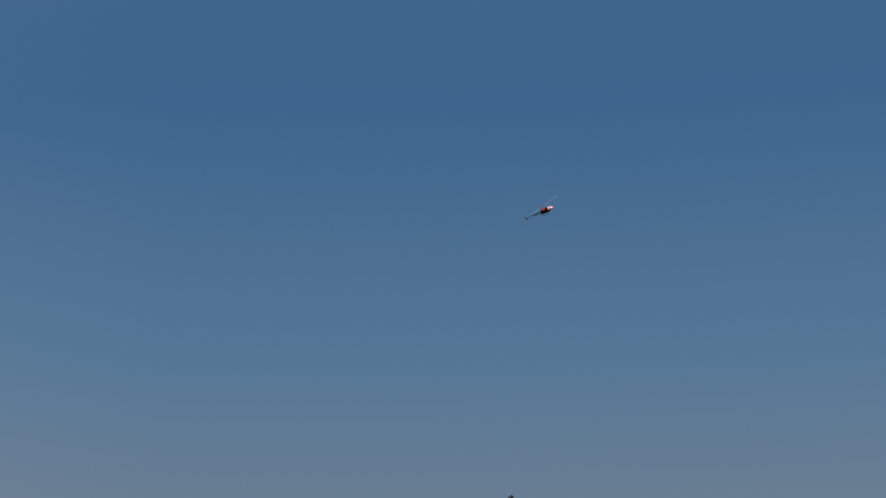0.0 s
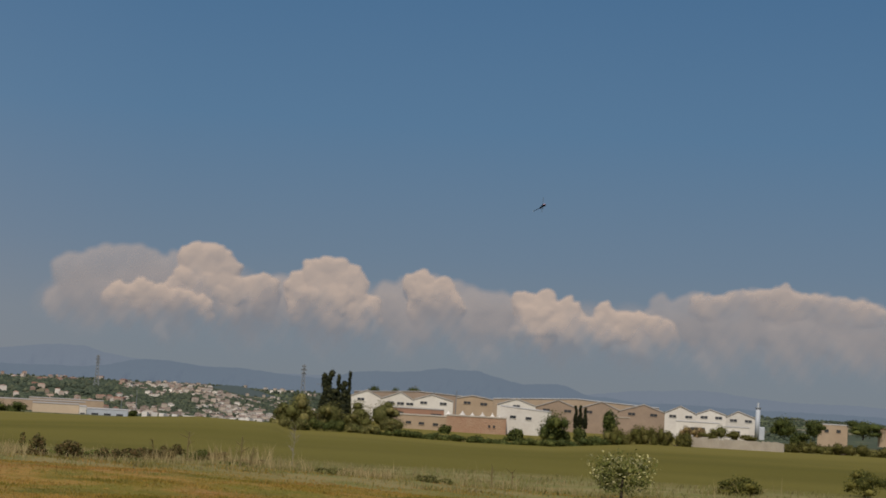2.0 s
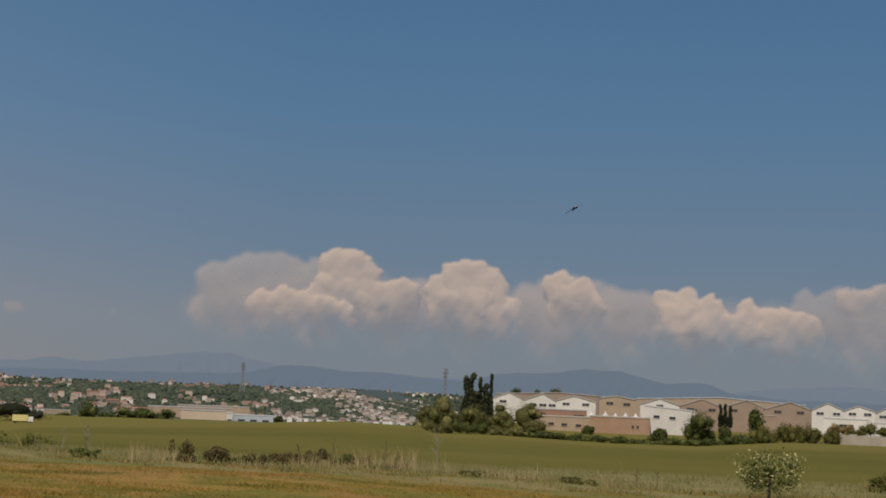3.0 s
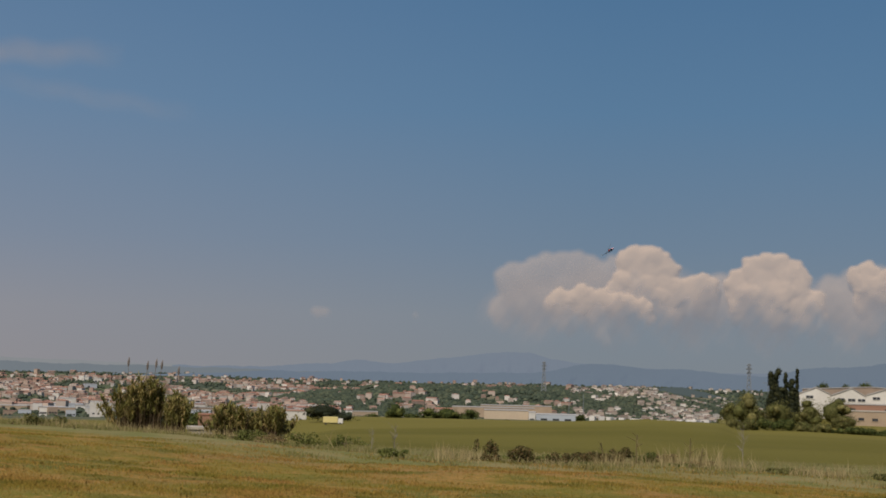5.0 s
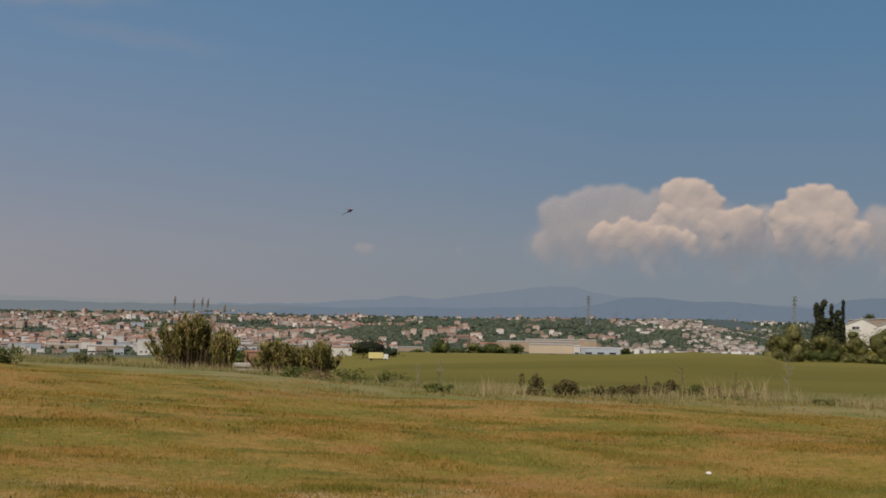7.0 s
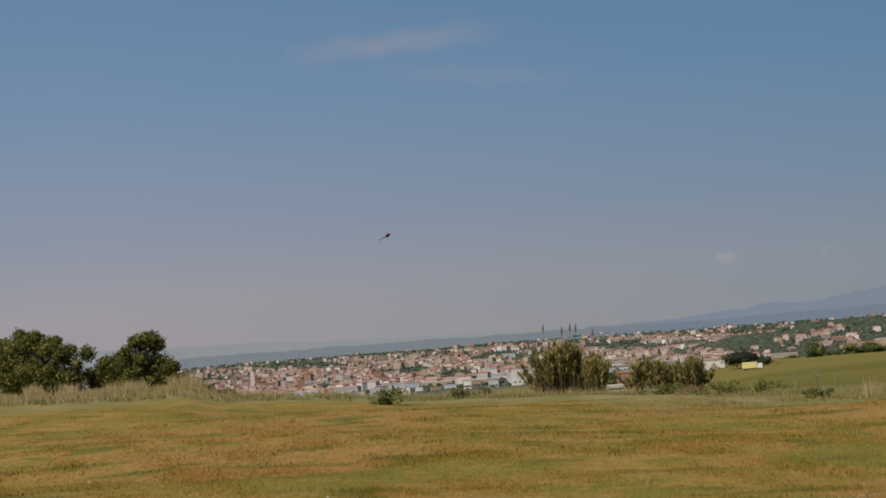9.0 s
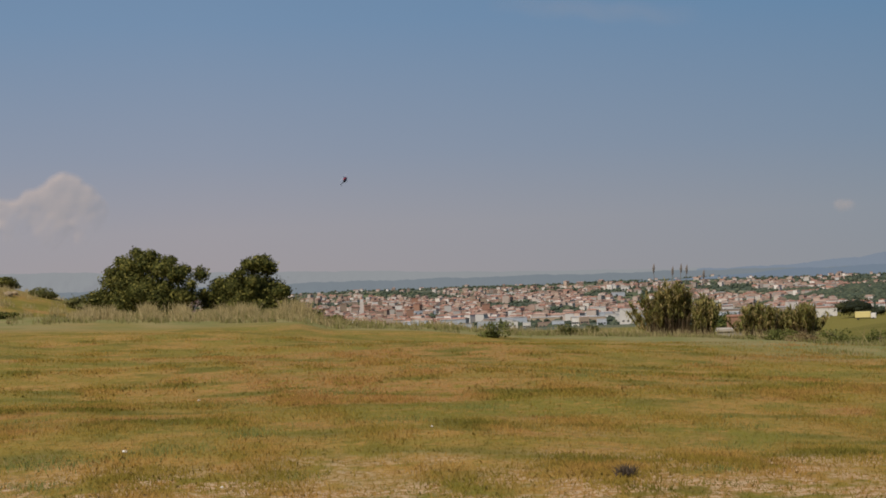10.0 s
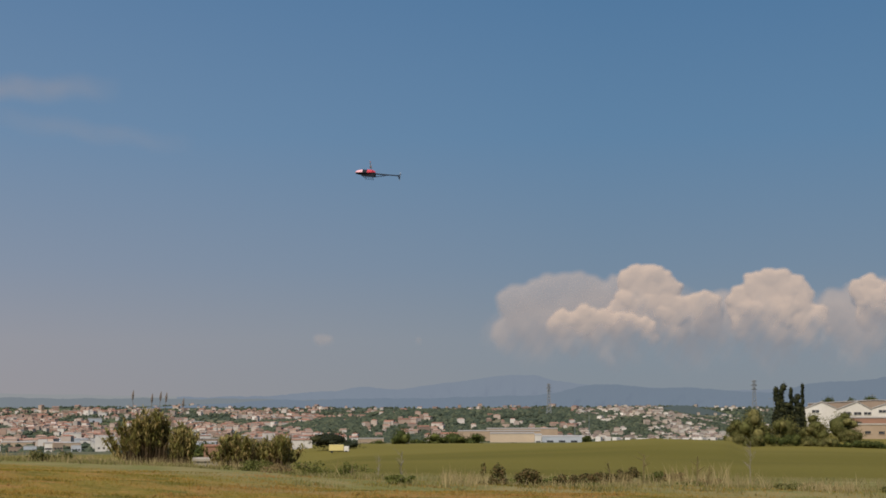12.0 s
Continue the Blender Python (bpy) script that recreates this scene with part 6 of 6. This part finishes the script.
for k, (az, r, s) in enumerate(((4.23, 18.6, 0.03), (-33.2, 15.7, 0.022), (-30.6, 24, 0.02), (-22.5, 17.4, 0.014), (-29.9, 13.6, 0.014))):
    stone(az, r, s, k)
# added tan stones stand in for a patch of pale bare soil on the bank
for k, (az, r, s) in enumerate(((-38.15, 91, 0.32), (-37.85, 91.5, 0.24), (-36.9, 92, 0.22), (-36.7, 93, 0.17))):
    stone(az, r, s, 20 + k)


# ---- the model helicopter ----
def helicopter():
    """A radio-controlled helicopter, 1.35 m from nose to tail; its nose points along +y, its mast up."""
    ob = thing("model_helicopter", Matrix.Identity(4), "radio-controlled helicopter with a red and white canopy, black boom", "helicopter")

    def shell(name, rows, low, high, material, label, front=False):
        """A stretch of the canopy between two angles round its axis; rows: y, half width, half height, middle."""
        bm = bmesh.new()
        n = 12
        rings = [[bm.verts.new((w * math.cos(a), y, z + h * math.sin(a))) for a in [low + (high - low) * k / n for k in range(n + 1)]] for y, w, h, z in rows]
        for a, b in zip(rings, rings[1:]):
            for k in range(n):
                bm.faces.new((a[k], a[k + 1], b[k + 1], b[k]))
        if front:
            bm.faces.new(rings[0])
        bmesh.ops.recalc_face_normals(bm, faces=bm.faces)
        part(name, bm, material, ob, label, smooth=True)

    nose = ((0.44, 0.012, 0.012, -0.015), (0.42, 0.045, 0.04, -0.012), (0.36, 0.075, 0.065, 0.0), (0.28, 0.088, 0.08, 0.005), (0.22, 0.09, 0.085, 0.01))
    middle = ((0.22, 0.088, 0.083, 0.01), (0.14, 0.085, 0.085, 0.012), (0.08, 0.08, 0.085, 0.015))
    rear = ((0.08, 0.082, 0.087, 0.015), (0.0, 0.07, 0.085, 0.025), (-0.10, 0.045, 0.06, 0.035), (-0.16, 0.02, 0.02, 0.035))
    up0, up1 = -0.25, math.pi + 0.25
    shell("canopy_nose", nose, up0, up1, M_CANOPY_WHITE, "glossy pinkish white nose", True)
    shell("canopy_band", middle, up0, up1, M_CARBON, "black band round the canopy")
    shell("canopy_rear", rear, 0.35, math.pi - 0.35, M_CANOPY, "glossy red rear canopy")
    shell("rear_side_panel", rear, -0.25, 0.35, M_CARBON, "black rear side panel")
    shell("rear_side_panel", rear, math.pi - 0.35, math.pi + 0.25, M_CANOPY, "red rear side panel")
    for rows in (nose, middle, rear):
        shell("belly_panel", rows, up1, up0 + 2 * math.pi, M_CARBON, "black belly panel", rows is nose)
    part("frame", boxed(-0.04, 0.04, -0.18, 0.24, -0.11, 0.02, bevel=0.012), M_CARBON, ob, "black carbon side frames")
    part("tail_boom", rod(bmesh.new(), (0, -0.15, -0.01), (0, -0.90, -0.01), 0.019, 0.016, 12), M_CARBON, ob)
    for s in (-1, 1):
        part("boom_brace", rod(bmesh.new(), (s * 0.04, -0.18, -0.10), (s * 0.012, -0.55, -0.02), 0.006, 0.006, 6), M_CARBON, ob)
    bm = prism(bmesh.new(), [(-0.85, -0.02), (-0.91, 0.05), (-0.94, 0.06), (-0.90, -0.02), (-0.92, -0.10), (-0.89, -0.11)], -0.003, 0.003)
    bmesh.ops.rotate(bm, verts=bm.verts, cent=(0, 0, 0), matrix=Matrix.Rotation(math.pi / 2, 3, "Z"))
    part("tail_fin", bm, M_CARBON, ob)
    tail = part("tail_rotor", rod(bmesh.new(), (0.0, -0.90, -0.01), (0.05, -0.90, -0.01), 0.012, 0.012, 8), M_ALU, ob)
    for s in (-1, 1):
        part("tail_blade", boxed(0.042, 0.046, -0.915, -0.885, -0.01 + min(0, s * 0.13), -0.01 + max(0, s * 0.13)), M_BLADE_WHITE, tail)
    part("mast", rod(bmesh.new(), (0, 0, 0.05), (0, 0, 0.20), 0.008, 0.008, 8), M_ALU, ob)
    for s in (-1, 1):
        part("skid", rod(bmesh.new(), (s * 0.09, -0.12, -0.165), (s * 0.09, 0.17, -0.165), 0.006, 0.006, 8), M_CARBON, ob)
        for y in (-0.1, 0.12):
            part("strut", rod(bmesh.new(), (s * 0.04, y, -0.10), (s * 0.09, y, -0.165), 0.006, 0.006, 6), M_CARBON, ob)
    rotor = part("main_rotor", boxed(-0.03, 0.03, -0.08, 0.08, -0.012, 0.018, bevel=0.006), M_ALU, ob, "alloy rotor head")
    for s in (-1, 1):
        part("blade", boxed(-0.020, 0.024, min(s * 0.08, s * 0.78), max(s * 0.08, s * 0.78), -0.003, 0.003, bevel=0.002), M_BLADE_WHITE, rotor)
    return ob, rotor


# seconds, bearing, elevation, range, nose bearing, nose pitch, bank
FLIGHT = [
    (0, 15.43, 14.96, 66, 138, 10, 45), (0.1, 14.77, 14.2, 69, 143, 11, 45), (0.2, 14.5, 13.71, 72, 150, 12, 40),
    (0.3, 14.44, 13.05, 75, 153, 13, 36), (0.4, 14.61, 12.36, 77, 155, 14, 32), (0.5, 14.83, 11.64, 80, 159, 13, 26),
    (0.7, 15.42, 10.21, 86, 172, 10, 12), (1.0, 16.65, 7.77, 97, 174, 11, -10), (1.2, 17.24, 6.47, 103, 166, 11, -24),
    (1.5, 16.62, 6.47, 110, 169, 10, -38), (2.0, 15.14, 6.63, 118, 152, 19, -38), (2.5, 13.45, 6.48, 128, 141, 23, -38),
    (3.0, 11.39, 6.36, 134, 134, 24, -38), (3.5, 9.23, 6.1, 139, 127, 24, -38), (4.5, 4.6, 5.0, 146, 90, 28, -38),
    (5.5, -0.25, 3.95, 150, 53, 33, -38), (6.0, -2.94, 3.48, 150, 46, 28, -38), (6.5, -5.67, 3.3, 149, 44, 26, -38),
    (7.5, -11.3, 3.45, 145, 40, 24, -38), (8.5, -16.79, 3.71, 137, 36, 23, -38), (9.0, -19.71, 3.83, 125, 28, 22, -30),
    (9.5, -22.62, 3.72, 111, 8, 23, -20), (10.0, -25.24, 3.66, 96, -9, 22, -12), (10.5, -26.83, 3.85, 80, -21, 22, -5),
    (11.0, -26.21, 4.53, 67, -31, 17, 4), (11.5, -20.93, 5.79, 56, -52, 16, 6), (11.7, -16.29, 6.53, 52, -68, 11, 6),
    (11.8, -13.39, 6.98, 50.5, -78, 11, 6), (12.0, -6.29, 7.92, 48, -84, 6, 6),
]


def insect():
    """A passing bee, dark, with glassy wings spread."""
    ob = thing("flying_insect", Matrix.Identity(4), "small dark flying insect close to the camera", "insect")
    bm = bmesh.new()
    bmesh.ops.create_uvsphere(bm, u_segments=12, v_segments=8, radius=1.0, matrix=Matrix.LocRotScale((0, 0, 0), None, (0.0028, 0.006, 0.0028)))
    part("body", bm, M_CARBON, ob, smooth=True)
    bm = bmesh.new()
    bmesh.ops.create_uvsphere(bm, u_segments=10, v_segments=6, radius=0.0022, matrix=Matrix.Translation((0, 0.0068, 0)))
    part("head", bm, M_CARBON, ob, smooth=True)
    for s in (-1, 1):
        part("wing", prism(bmesh.new(), [(0, 0.002), (s * 0.009, 0.006), (s * 0.010, 0.005), (s * 0.001, 0.001)], -0.003, 0.002), M_STEEL, ob)
    return ob


heli, main_rotor = helicopter()
bee = insect()


def flight_pose(az, el, dist, yaw, pitch, bank):
    return Matrix.Translation(spot(az, el, dist)) @ pose(0, 0, 0, 0, 0, -yaw) @ pose(0, 0, 0, pitch, 0, 0) @ pose(0, 0, 0, 0, bank, 0)


def motions():
    walk(heli, [(row[0], flight_pose(*row[1:])) for row in FLIGHT])
    walk(main_rotor, [(k * 0.1, pose(0, 0, 0.19, 0, 0, 40 + 77.0 * k)) for k in range(121)])
    side = []
    for t, az, el in ((0, 14.0, 4.95), (0.1, 7.6, 5.11), (0.2, 1.28, 5.58), (0.3, -4.87, 5.78), (0.6, -24, 6.2), (2.0, -70, 9), (5.5, -90, 12), (8.5, 60, 14), (10.7, 12, 10.0), (10.9, -3.5, 8.4), (11.0, -10.01, 7.44), (11.1, -16.9, 6.3), (11.2, -24.37, 4.42), (11.3, -32.85, 2.26), (11.6, -58, 3), (12.0, -85, 5)):
        side.append((t, Matrix.Translation(spot(az, el, 4.2)) @ pose(0, 0, 0, 0, 0, 90 - az)))
    walk(bee, side)


motions()
